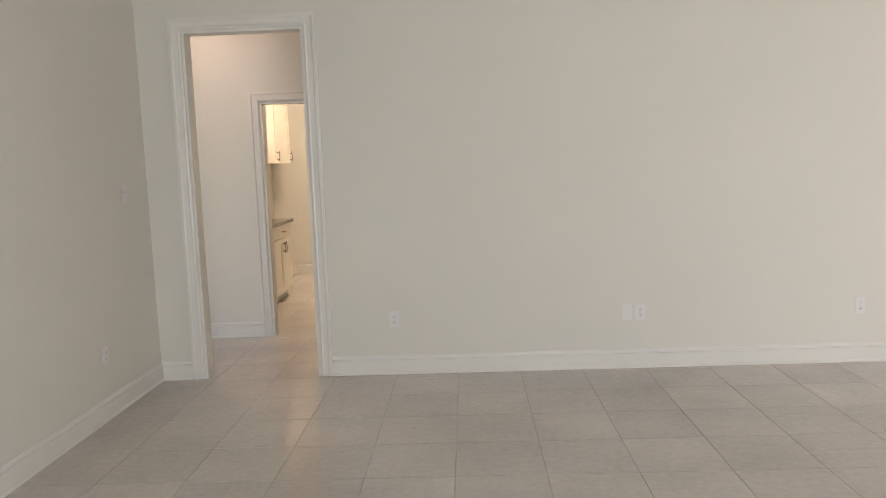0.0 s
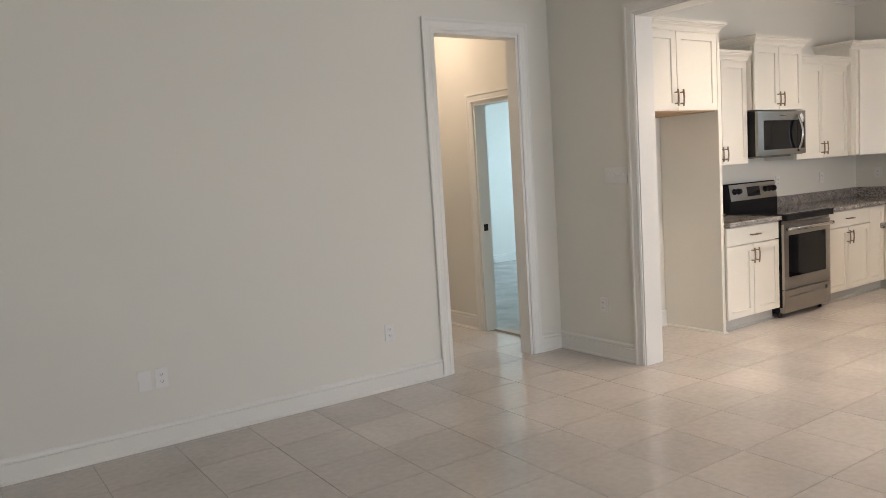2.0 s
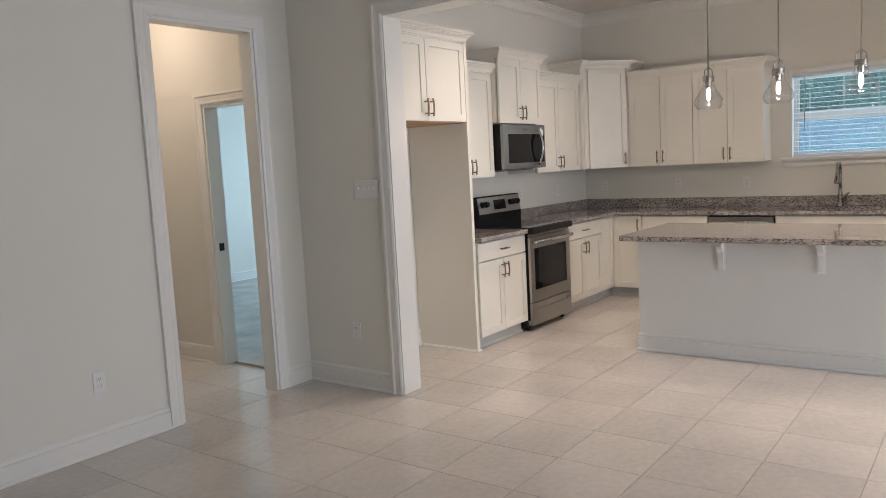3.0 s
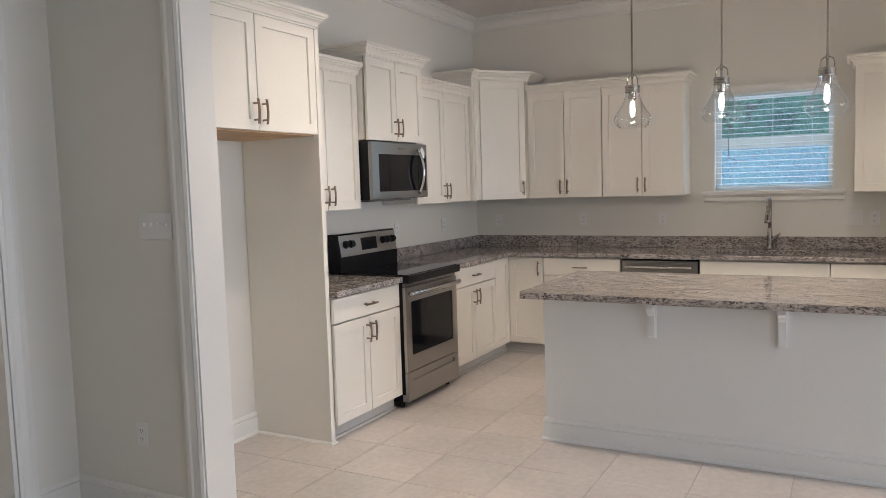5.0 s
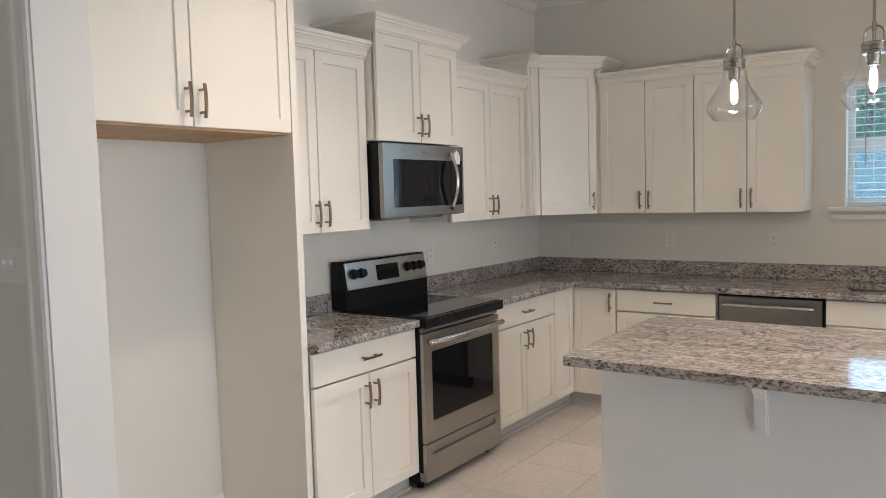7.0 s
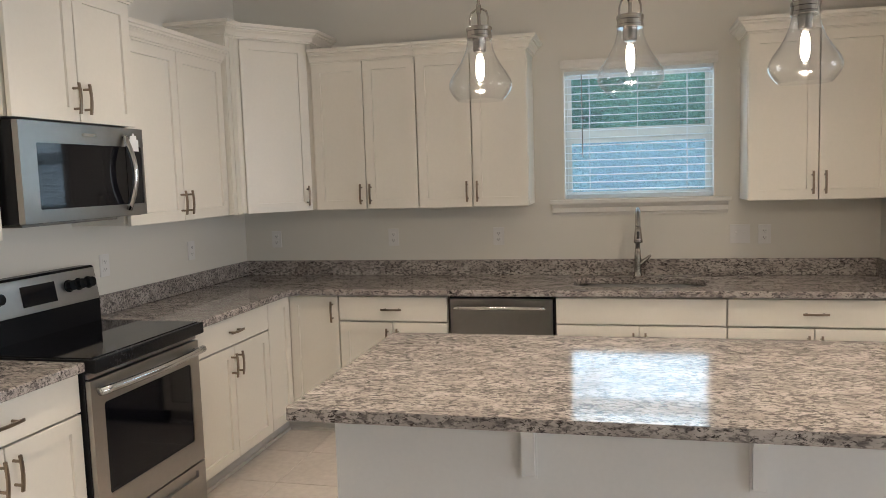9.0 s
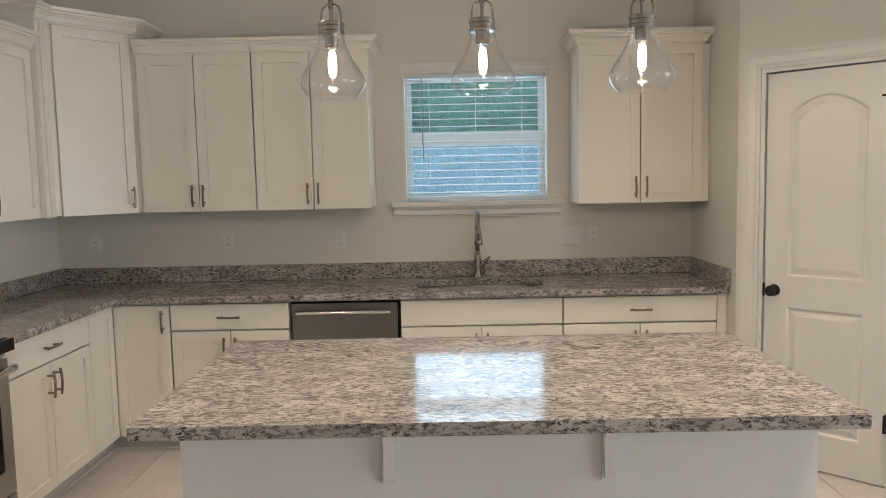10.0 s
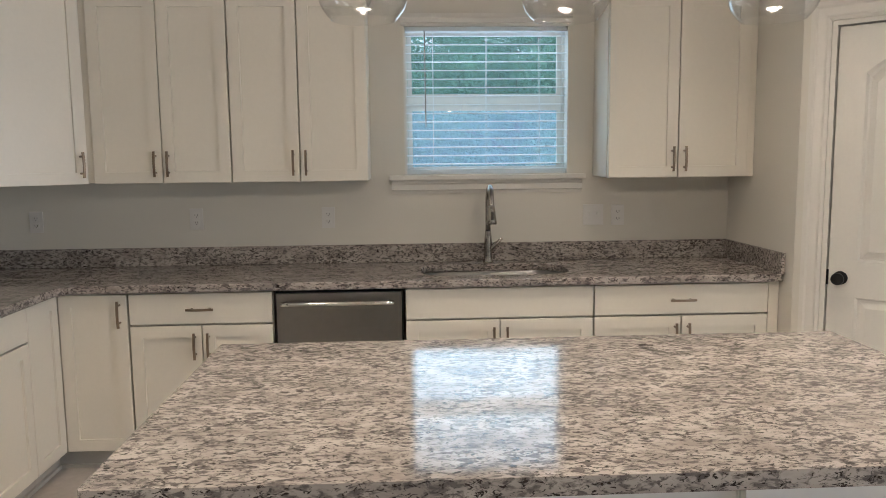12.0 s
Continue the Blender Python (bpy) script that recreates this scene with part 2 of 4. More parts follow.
def sweep(bm, path, profile, close=False, axes=None):
    """Profile (out to the right of the path, along the third axis) swept along a flat path with mitred corners."""
    pts = [Vector(p) for p in path]
    n, rings = len(pts), []
    for i, p in enumerate(pts):
        a = (p - pts[i - 1]).normalized() if (i or close) else None
        b = (pts[(i + 1) % n] - p).normalized() if (i < n - 1 or close) else None
        a, b = a or b, b or a
        na, nb = Vector((a.y, -a.x)), Vector((b.y, -b.x))
        k = (na + nb).normalized()
        k /= max(0.2, k.dot(na))
        ring = []
        for o, h in profile:
            u, w = p.x + k.x * o, p.y + k.y * o
            ring.append(bm.verts.new(axes @ Vector((u, w, h)) if axes else (u, w, h)))
        rings.append(ring)
    m = len(profile)
    for i in range(n if close else n - 1):
        r, s = rings[i], rings[(i + 1) % n]
        for j in range(m):
            bm.faces.new((r[j], r[(j + 1) % m], s[(j + 1) % m], s[j]))
    if not close:
        bm.faces.new(rings[0])
        bm.faces.new(rings[-1][::-1])
    return bm


def lathe(bm, profile, seg=32, m=None, cap=False):
    rings = []
    for r, z in profile:
        rings.append([bm.verts.new((r * math.cos(2 * math.pi * i / seg), r * math.sin(2 * math.pi * i / seg), z)) for i in range(seg)])
    for a, b in zip(rings, rings[1:]):
        for i in range(seg):
            bm.faces.new((a[i], a[(i + 1) % seg], b[(i + 1) % seg], b[i]))
    if cap:
        bm.faces.new(rings[0][::-1])
        bm.faces.new(rings[-1])
    if m is not None:
        bmesh.ops.transform(bm, matrix=m, verts=[v for r in rings for v in r])
    return bm


def tube(bm, pts, rads, seg=10):
    pts = [Vector(p) for p in pts]
    if not isinstance(rads, (list, tuple)):
        rads = [rads] * len(pts)
    rings, side = [], None
    for i, p in enumerate(pts):
        d = (pts[min(i + 1, len(pts) - 1)] - pts[max(i - 1, 0)]).normalized()
        if side is None:
            side = d.orthogonal().normalized()
        side = (side - d * side.dot(d)).normalized()
        up = d.cross(side)
        rings.append([bm.verts.new(p + rads[i] * (side * math.cos(2 * math.pi * k / seg) + up * math.sin(2 * math.pi * k / seg))) for k in range(seg)])
    for a, b in zip(rings, rings[1:]):
        for k in range(seg):
            bm.faces.new((a[k], a[(k + 1) % seg], b[(k + 1) % seg], b[k]))
    bm.faces.new(rings[0][::-1])
    bm.faces.new(rings[-1])
    return bm


def plate(bm, outer, holes, z0, z1):
    """A flat slab of the outline outer with holes, between two heights."""
    for z, flip in ((z0, True), (z1, False)):
        es = []
        for loop in (outer, *holes):
            vs = [bm.verts.new((x, y, z)) for x, y in loop]
            es += [bm.edges.new((vs[i], vs[(i + 1) % len(vs)])) for i in range(len(vs))]
        bmesh.ops.triangle_fill(bm, use_beauty=True, use_dissolve=False, edges=es)
    bm.verts.ensure_lookup_table()
    half = len(bm.verts) // 2
    vs, at = list(bm.verts), 0
    for loop in (outer, *holes):
        n = len(loop)
        for i in range(n):
            a, b = at + i, at + (i + 1) % n
            bm.faces.new((vs[a], vs[b], vs[half + b], vs[half + a]))
        at += n
    return bm


def rounded(x0, x1, y0, y1, r, seg=6):
    out = []
    for cx, cy, a in ((x1 - r, y1 - r, 0), (x0 + r, y1 - r, 90), (x0 + r, y0 + r, 180), (x1 - r, y0 + r, 270)):
        for i in range(seg + 1):
            t = radians(a + 90 * i / seg)
            out.append((cx + r * math.cos(t), cy + r * math.sin(t)))
    return out


def soften(ob, width, seg=2):
    k = ob.modifiers.new("soft_edges", "BEVEL")
    k.width, k.segments, k.limit_method, k.angle_limit = width, seg, "ANGLE", radians(40)
    return ob

# ---------------------------------------------------------------- structure
CEILING = 3.11
BASE = ((0, 0), (0.026, 0), (0.026, 0.008), (0.019, 0.018), (0.015, 0.019), (0.015, 0.102), (0.009, 0.105), (0.009, 0.110), (0.014, 0.114), (0.012, 0.126), (0.004, 0.137), (0, 0.137))
CASE = ((0.006, 0), (0.006, 0.012), (0.02, 0.018), (0.03, 0.015), (0.062, 0.018), (0.072, 0.024), (0.09, 0.024), (0.09, 0))
CROWN = ((0, 0), (0.008, 0), (0.008, 0.010), (0.016, 0.012), (0.018, 0.020), (0.024, 0.034), (0.037, 0.046), (0.037, 0.051), (0.047, 0.053), (0.049, 0.062), (0.061, 0.066), (0.062, 0.084), (0, 0.084))


def wall(name, m, length, height, thick, openings=(), label="painted greige plaster wall"):
    """A wall with its face on y = 0, running along x; openings are (from, to, bottom, top)."""
    bm = bmesh.new()
    cuts = sorted(openings)
    x = 0.0
    for a, b, lo, hi in cuts:
        box(bm, x, a, 0, thick, 0, height)
        if lo > 0:
            box(bm, a, b, 0, thick, 0, lo)
        if hi < height:
            box(bm, a, b, 0, thick, hi, height)
        x = b
    box(bm, x, length, 0, thick, 0, height)
    bmesh.ops.remove_doubles(bm, verts=bm.verts, dist=1e-5)
    return tagged(part(name, bm, WALL, m=m), label, "wall", kind="structure")


def baseboard(path):
    bm = sweep(bmesh.new(), path, BASE)
    return tagged(part("baseboard", bm, TRIM), "white painted baseboard with shoe moulding", "baseboard", kind="structure")


def casing(m, a, b, top, depth, name="door_casing", both=False):
    """Jamb lining and a moulded casing round an opening of a wall, in the wall's own axes."""
    t = thing(name, m, "white painted moulded door casing", "door trim", kind="structure")
    turn = Matrix(((1, 0, 0, 0), (0, 0, -1, 0), (0, 1, 0, 0), (0, 0, 0, 1)))
    part("casing", sweep(bmesh.new(), [(b, 0), (b, top), (a, top), (a, 0)], CASE, axes=turn), TRIM, t)
    part("jamb", boxes((a - 0.004, a + 0.016, -0.003, depth, 0, top + 0.004)), TRIM, t)
    part("jamb", boxes((b - 0.016, b + 0.004, -0.003, depth, 0, top + 0.004)), TRIM, t)
    part("head_jamb", boxes((a + 0.016, b - 0.016, -0.003, depth, top - 0.016, top + 0.004)), TRIM, t)
    if both:
        back = Matrix(((1, 0, 0, 0), (0, 0, 1, depth), (0, 1, 0, 0), (0, 0, 0, 1)))
        part("casing", sweep(bmesh.new(), [(b, 0), (b, top), (a, top), (a, 0)], CASE, axes=back), TRIM, t)
    return t


YL, XS, XK = 5.50, 4.195, 4.365
XL = -2.40
LIVING = pose(XL, YL, 0)
wall("wall_living", LIVING, XK - XL, CEILING, 0.115, [(0.325, 1.165, 0, 2.466), (5.50, 6.275, 0, 2.466)])
casing(LIVING, 0.325, 1.165, 2.466, 0.118)
casing(LIVING, 5.50, 6.275, 2.466, 0.118)
wall("wall_side", pose(XL, -3.0, 0, 0, 0, 90), 8.615, CEILING, 0.115)
# stub wall with the cased opening into the kitchen
bm = boxes((XS, XK, 4.635, YL, 0, CEILING), (XS, XK, -0.2, 4.635, 2.48, CEILING), (XS, XK, -3.0, -0.2, 0, CEILING))
tagged(part("wall_opening", bm, WALL), "painted stub wall and header of the kitchen opening", "wall", kind="structure")
op = thing("opening_casing", pose(XS, 0, 0, 0, 0, -90), "white painted casing of the wide kitchen opening", "door trim", kind="structure")
turn = Matrix(((1, 0, 0, 0), (0, 0, -1, 0), (0, 1, 0, 0), (0, 0, 0, 1)))
part("casing", sweep(bmesh.new(), [(0.185, 0), (0.185, 2.465), (-4.62, 2.465), (-4.62, 0)], CASE, axes=turn), TRIM, op)
part("jamb", boxes((-4.637, -4.617, -0.003, XK - XS + 0.003, 0, 2.482), bevel=0.002), TRIM, op)
part("jamb", boxes((0.182, 0.202, -0.003, XK - XS + 0.003, 0, 2.482), bevel=0.002), TRIM, op)
part("head_jamb", boxes((-4.617, 0.182, -0.003, XK - XS + 0.003, 2.462, 2.482)), TRIM, op)

# kitchen walls
YR, XW, YP = 5.40, 8.63, 1.32
wall("wall_range", pose(XK, YR, 0), XW - XK, CEILING, 0.115)
wall("wall_window", pose(XW, YR + 0.115, 0, 0, 0, -90), YR + 0.115 - YP + 0.1, CEILING, 0.14, [(YR + 0.115 - 3.15, YR + 0.115 - 2.24, 1.40, 2.207)])
wall("wall_pantry_side", pose(XW, YP, 0, 0, 0, 180), XW - 7.875, CEILING, 0.09)
PANTRY = pose(7.875, YP, 0, 0, 0, -135)
wall("wall_pantry", PANTRY, 1.45, CEILING, 0.09, [(0.128, 0.770, 0, 2.072)])
casing(PANTRY, 0.128, 0.770, 2.072, 0.09)
wall("wall_breakfast", pose(6.85, 0.295, 0, 0, 0, -90), 3.3, CEILING, 0.115)
wall("wall_pantry_back", pose(XW, 1.22, 0, 0, 0, -90), 4.3, CEILING, 0.115)
wall("wall_pantry_end", pose(XW + 0.1, -3.0, 0, 0, 0, 180), 1.76, CEILING, 0.115)
wall("wall_back", pose(6.97, -3.0, 0, 0, 0, 180), 9.45, CEILING, 0.115, [(0.42, 2.32, 0.25, 2.45), (4.07, 7.47, 0.2, 2.45)])
for x0, x1, name in ((4.65, 6.55, "window_2"), (-0.5, 2.9, "window_3")):
    wf = thing(name, pose(x0, -3.06, 0), "white framed window behind the walk", "window", kind="structure")
    part("window_frame", boxes((0, x1 - x0, 0, 0.05, 0.25, 0.30), (0, x1 - x0, 0, 0.05, 2.40, 2.45), (0, 0.05, 0, 0.05, 0.30, 2.40), (x1 - x0 - 0.05, x1 - x0, 0, 0.05, 0.30, 2.40)), TRIM, wf)

# rooms behind the two doorways
wall("wall_hall", pose(-5.0, 6.84, 0), 5.6, CEILING, 0.115, [(3.08, 3.89, 0, 2.08)])
casing(pose(-5.0, 6.84, 0), 3.08, 3.89, 2.08, 0.118)
wall("wall_hall_end", pose(-5.0, 5.62, 0, 0, 0, 90), 1.3, CEILING, 0.1)
wall("wall_hall_right", pose(0.6, 6.95, 0, 0, 0, -90), 1.33, CEILING, 0.1)
wall("wall_laundry_left", pose(-2.86, 6.957, 0, 0, 0, 90), 3.9, CEILING, 0.1)
wall("wall_laundry_far", pose(-2.96, 10.76, 0), 3.0, CEILING, 0.1)
wall("wall_laundry_right", pose(-0.6, 10.86, 0, 0, 0, -90), 3.9, CEILING, 0.1)
HALL = pose(4.15, 9.0, 0, 0, 0, -90)
wall("wall_hall_bedroom", HALL, 3.39, CEILING, 0.115, [(2.545, 3.32, 0, 2.055)])
casing(HALL, 2.545, 3.32, 2.055, 0.118)
wall("wall_hall_left", pose(2.9, 5.62, 0, 0, 0, 90), 3.5, CEILING, 0.1)
wall("wall_hall_back", pose(2.9, 9.0, 0), 1.4, CEILING, 0.1)
wall("wall_bedroom_far", pose(4.2, 10.19, 0), 5.0, CEILING, 0.1)
wall("wall_bedroom_left", pose(4.265, 9.0, 0, 0, 0, 90), 1.27, CEILING, 0.1)
wall("wall_bedroom_window", pose(9.0, 10.29, 0, 0, 0, -90), 4.8, CEILING, 0.14, [(1.19, 3.39, 0.75, 2.25)])
bm = boxes((XL - 3, 9.3, -3.2, 12.1, CEILING, CEILING + 0.1))
tagged(part("ceiling", bm, CEIL), "flat white painted ceiling", "ceiling", kind="structure")

bm = sweep(bmesh.new(), [(XK, YR), (XW, YR), (XW, YP), (7.875, YP), (6.85, 0.295)], ((0, 2.985), (0.012, 2.985), (0.012, 2.999), (0.022, 3.001), (0.026, 3.016), (0.045, 3.048), (0.072, 3.066), (0.072, 3.074), (0.088, 3.077), (0.09, 3.09), (0.105, 3.095), (0.105, CEILING), (0, CEILING)))
tagged(part("crown_moulding", bm, TRIM), "stepped white crown moulding under the ceiling", "crown moulding", kind="structure")

baseboard([(XL, -3.0), (XL, YL), (-2.165, YL)])
baseboard([(-1.145, YL), (3.01, YL)])
baseboard([(3.965, YL), (XS, YL), (XS, 4.71)])
baseboard([(XK, 4.66), (XK, YR), (5.36, YR)])
baseboard([(7.875 - 0.60, YP - 0.60), (6.85, 0.295), (6.85, -3.0)])
baseboard([(-5.0, 6.84), (-2.01, 6.84)])
baseboard([(-1.02, 6.84), (0.6, 6.84)])
baseboard([(4.15, 9.0), (4.15, 6.545)])
baseboard([(-2.86, 9.08), (-2.86, 10.76), (-0.6, 10.76)])
baseboard([(4.265, 10.19), (9.0, 10.19)])

# floors: grout bed, carpet, and the tiles last in the file
tagged(part("floor", boxes((XL - 3, XW, -3.0, 10.9, -0.12, -0.003)), GROUT), "grey grout bed under the floor tiles", "floor", kind="structure")
tagged(part("floor_carpet", boxes((4.235, 9.0, 5.52, 10.19, -0.002, 0.012)), CARPET), "grey looped carpet of the bedroom", "carpet", kind="structure")

# window over the sink
WIN = pose(XW, 3.15, 0, 0, 0, -90)
W, Z0, Z1, ZM = 0.91, 1.40, 2.207, 1.80
win = thing("window_1", WIN, "white vinyl sash window over the kitchen sink", "window", kind="structure")
part("window_frame", boxes((0, W, 0.085, 0.137, Z0, Z0 + 0.02), (0, W, 0.085, 0.137, Z1 - 0.02, Z1), (0, 0.02, 0.085, 0.137, Z0 + 0.02, Z1 - 0.02), (W - 0.02, W, 0.085, 0.137, Z0 + 0.02, Z1 - 0.02)), TRIM, win)
part("meeting_rail", boxes((0.02, W - 0.02, 0.088, 0.13, ZM - 0.025, ZM + 0.025), bevel=0.003), TRIM, win)
for a, b, y in ((Z0 + 0.02, ZM - 0.025, 0.095), (ZM + 0.025, Z1 - 0.02, 0.115)):
    part("sash", boxes((0.021, 0.045, y, y + 0.02, a, b), (W - 0.045, W - 0.021, y, y + 0.02, a, b), (0.045, W - 0.045, y, y + 0.02, a, a + 0.022), (0.045, W - 0.045, y, y + 0.02, b - 0.022, b)), TRIM, win)
    pane = part("pane", boxes((0.045, W - 0.045, y + 0.008, y + 0.012, a + 0.022, b - 0.022)), PANE, win)
    pane.visible_shadow = False
# thin sheets that lay a bluish haze over the view outside
part("insect_screen", boxes((0.021, W - 0.021, 0.1335, 0.1345, ZM + 0.02, Z1 - 0.021)), HAZESCREEN, win)
part("insect_screen", boxes((0.021, W - 0.021, 0.131, 0.132, Z0 + 0.021, ZM - 0.02)), HALFHAZE, win)
for x in (0.335, 0.655):
    part("sash_lock", boxes((x - 0.014, x + 0.014, 0.074, 0.0875, ZM - 0.048, ZM - 0.008), bevel=0.003), TRIM, win)
part("jamb_liner", boxes((-0.002, 0.006, -0.001, 0.085, Z0, Z1), (W - 0.006, W + 0.002, -0.001, 0.085, Z0, Z1), (0.006, W - 0.006, -0.001, 0.085, Z1 - 0.006, Z1 + 0.002)), TRIM, win)
part("window_sill", boxes((-0.09, W + 0.09, -0.05, 0.085, Z0 - 0.03, Z0 - 0.004), bevel=0.004), TRIM, win)
AP = ((0, 0), (0.008, 0), (0.012, 0.016), (0.022, 0.022), (0.022, 0.05), (0.03, 0.06), (0.036, 0.075), (0, 0.075))
part("apron", sweep(bmesh.new(), [(-0.075, 0), (W + 0.075, 0)], tuple((o, Z0 - 0.106 + h) for o, h in AP)), TRIM, win)
HEAD = ((0, 0), (0.012, 0), (0.014, 0.010), (0.020, 0.014), (0.022, 0.036), (0.030, 0.044), (0.036, 0.060), (0, 0.060))
part("head_casing", sweep(bmesh.new(), [(-0.015, 0.0), (W + 0.015, 0.0)], tuple((o, Z1 - 0.002 + h) for o, h in HEAD)), TRIM, win)

blind = thing("window_blind", WIN, "white slatted blind lowered with open slats", "blind")
part("headrail", boxes((0.01, W - 0.01, 0.008, 0.066, Z1 - 0.03, Z1 - 0.007), bevel=0.003), BLIND, blind)
slat_bm = bmesh.new()
arc = [(0.012 + 0.05 * i / 4, 0.003 * math.sin(math.pi * i / 4) + 0.004 * (i / 4 - 0.5)) for i in range(5)]
rows = [[slat_bm.verts.new((x, y, h + k)) for y, h in arc] for x in (0.012, W - 0.012) for k in (0, 0.0028)]
for i in range(4):
    slat_bm.faces.new((rows[1][i], rows[3][i], rows[3][i + 1], rows[1][i + 1]))
    slat_bm.faces.new((rows[0][i], rows[0][i + 1], rows[2][i + 1], rows[2][i]))
    slat_bm.faces.new((rows[0][i], rows[1][i], rows[1][i + 1], rows[0][i + 1]))
    slat_bm.faces.new((rows[2][i], rows[2][i + 1], rows[3][i + 1], rows[3][i]))
for i in (0, 4):
    slat_bm.faces.new((rows[0][i], rows[2][i], rows[3][i], rows[1][i]))
slat = part("slat", slat_bm, BLIND, blind, m=pose(0, 0, Z1 - 0.055))
for i in range(1, 16):
    o = new("slat", slat.data)
    o.parent = blind
    o.matrix_basis = pose(0, 0, Z1 - 0.055 - 0.0465 * i)
part("bottom_rail", boxes((0.012, W - 0.012, 0.012, 0.062, Z0 + 0.001, Z0 + 0.030), bevel=0.004), BLIND, blind)
for x in (0.16, 0.455, 0.75):
    part("ladder_cord", boxes((x, x + 0.0025, 0.010, 0.0125, Z0 + 0.02, Z1 - 0.02), (x, x + 0.0025, 0.0625, 0.065, Z0 + 0.02, Z1 - 0.02)), BLIND, blind)
part("tilt_wand", tube(bmesh.new(), [(0.115, 0.004, Z1 - 0.03), (0.118, 0.002, 1.66)], 0.004, 6), NICKEL, blind, "thin grey tilt wand")

# ---------------------------------------------------------------- cabinets
def shaker(bm, x0, x1, z0, z1, y=0.0, t=0.02, rail=0.058, deep=0.011):
    """A shaker door: flat frame and a recessed panel."""
    f, s = [], 0.0018
    def ring(a, d):
        return [bm.verts.new((x0 + a, y + d, z0 + a)), bm.verts.new((x1 - a, y + d, z0 + a)), bm.verts.new((x1 - a, y + d, z1 - a)), bm.verts.new((x0 + a, y + d, z1 - a))]
    r = [ring(0, t), ring(0, s), ring(s, 0), ring(rail - 0.001, 0), ring(rail, deep)]
    for a, b in zip(r, r[1:]):
        for i in range(4):
            bm.faces.new((a[i], a[(i + 1) % 4], b[(i + 1) % 4], b[i]))
    bm.faces.new(r[-1])
    bm.faces.new(r[0][::-1])
    return bm


def slab(bm, x0, x1, z0, z1, y=0.0, t=0.02):
    return box(bm, x0, x1, y, y + t, z0, z1, bevel=0.0018)


def pull(parent, x, z, upright=True, y=0.0, length=0.128):
    """An arched bar pull on two posts."""
    bm = bmesh.new()
    h, n = length / 2, 10
    path = []
    for i in range(n + 1):
        u = -h + length * i / n
        path.append((u, 0.030 + 0.006 * math.cos(math.pi * u / length)))
    prev = None
    for u, d in path:
        w = 0.0055
        ring = [bm.verts.new(c) for c in ((-w, -d - 0.004, u), (w, -d - 0.004, u), (w, -d + 0.004, u), (-w, -d + 0.004, u))]
        if prev:
            for i in range(4):
                bm.faces.new((prev[i], prev[(i + 1) % 4], ring[(i + 1) % 4], ring[i]))
        else:
            bm.faces.new(ring)
        prev = ring
    bm.faces.new(prev[::-1])
    for u in (-0.042, 0.042):
        tube(bm, [(0, 0.0, u), (0, -0.034, u)], 0.0055, 8)
    return part("handle", bm, BRONZE, parent, "brushed bronze bar pull", m=pose(x, y, z) if upright else pose(x, y, z, 0, 90, 0))


CABLABEL = "off-white shaker"


def base_unit(m, w, label, plan="2", d=0.61, sides=True, pullx=None):
    """plan: '2' drawer over two doors, '2n' false front over two doors, '1' one full door hinged right, '0' a plain full door."""
    c = thing("base_cabinet", m, label, "kitchen cabinet", "kitchen base cabinets")
    if "n" in plan:
        shell = ((0.001, w - 0.001, 0.036, d - 0.002, 0.10, 0.66), (0.001, w - 0.001, 0.036, 0.055, 0.66, 0.874), (0.001, 0.02, 0.055, d - 0.002, 0.66, 0.874), (w - 0.02, w - 0.001, 0.055, d - 0.002, 0.66, 0.874))
    else:
        shell = ((0.001, w - 0.001, 0.036, d - 0.002, 0.10, 0.874),)
    part("body", boxes(*shell, (0.001, w - 0.001, 0.085, d - 0.01, 0.0, 0.10)), CAB, c)
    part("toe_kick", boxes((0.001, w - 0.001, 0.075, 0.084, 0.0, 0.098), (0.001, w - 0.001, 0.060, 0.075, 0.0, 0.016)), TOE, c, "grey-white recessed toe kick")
    g = 0.003
    if plan[0] == "2":
        dr = part("drawer", slab(bmesh.new(), g, w - g, 0.720, 0.866), CAB, c)
        if "n" not in plan:
            pull(dr, w / 2 if pullx is None else pullx, 0.792, False)
        for k in (0, 1):
            dd = part("door", shaker(bmesh.new(), g + k * w / 2, (k + 1) * w / 2 - g, 0.106, 0.711), CAB, c)
            pull(dd, w / 2 + (0.032 if k else -0.032), 0.615)
    else:
        dd = part("door", shaker(bmesh.new(), g, w - g, 0.106, 0.866), CAB, c)
        if plan == "1":
            pull(dd, w - 0.035, 0.775)
    return c


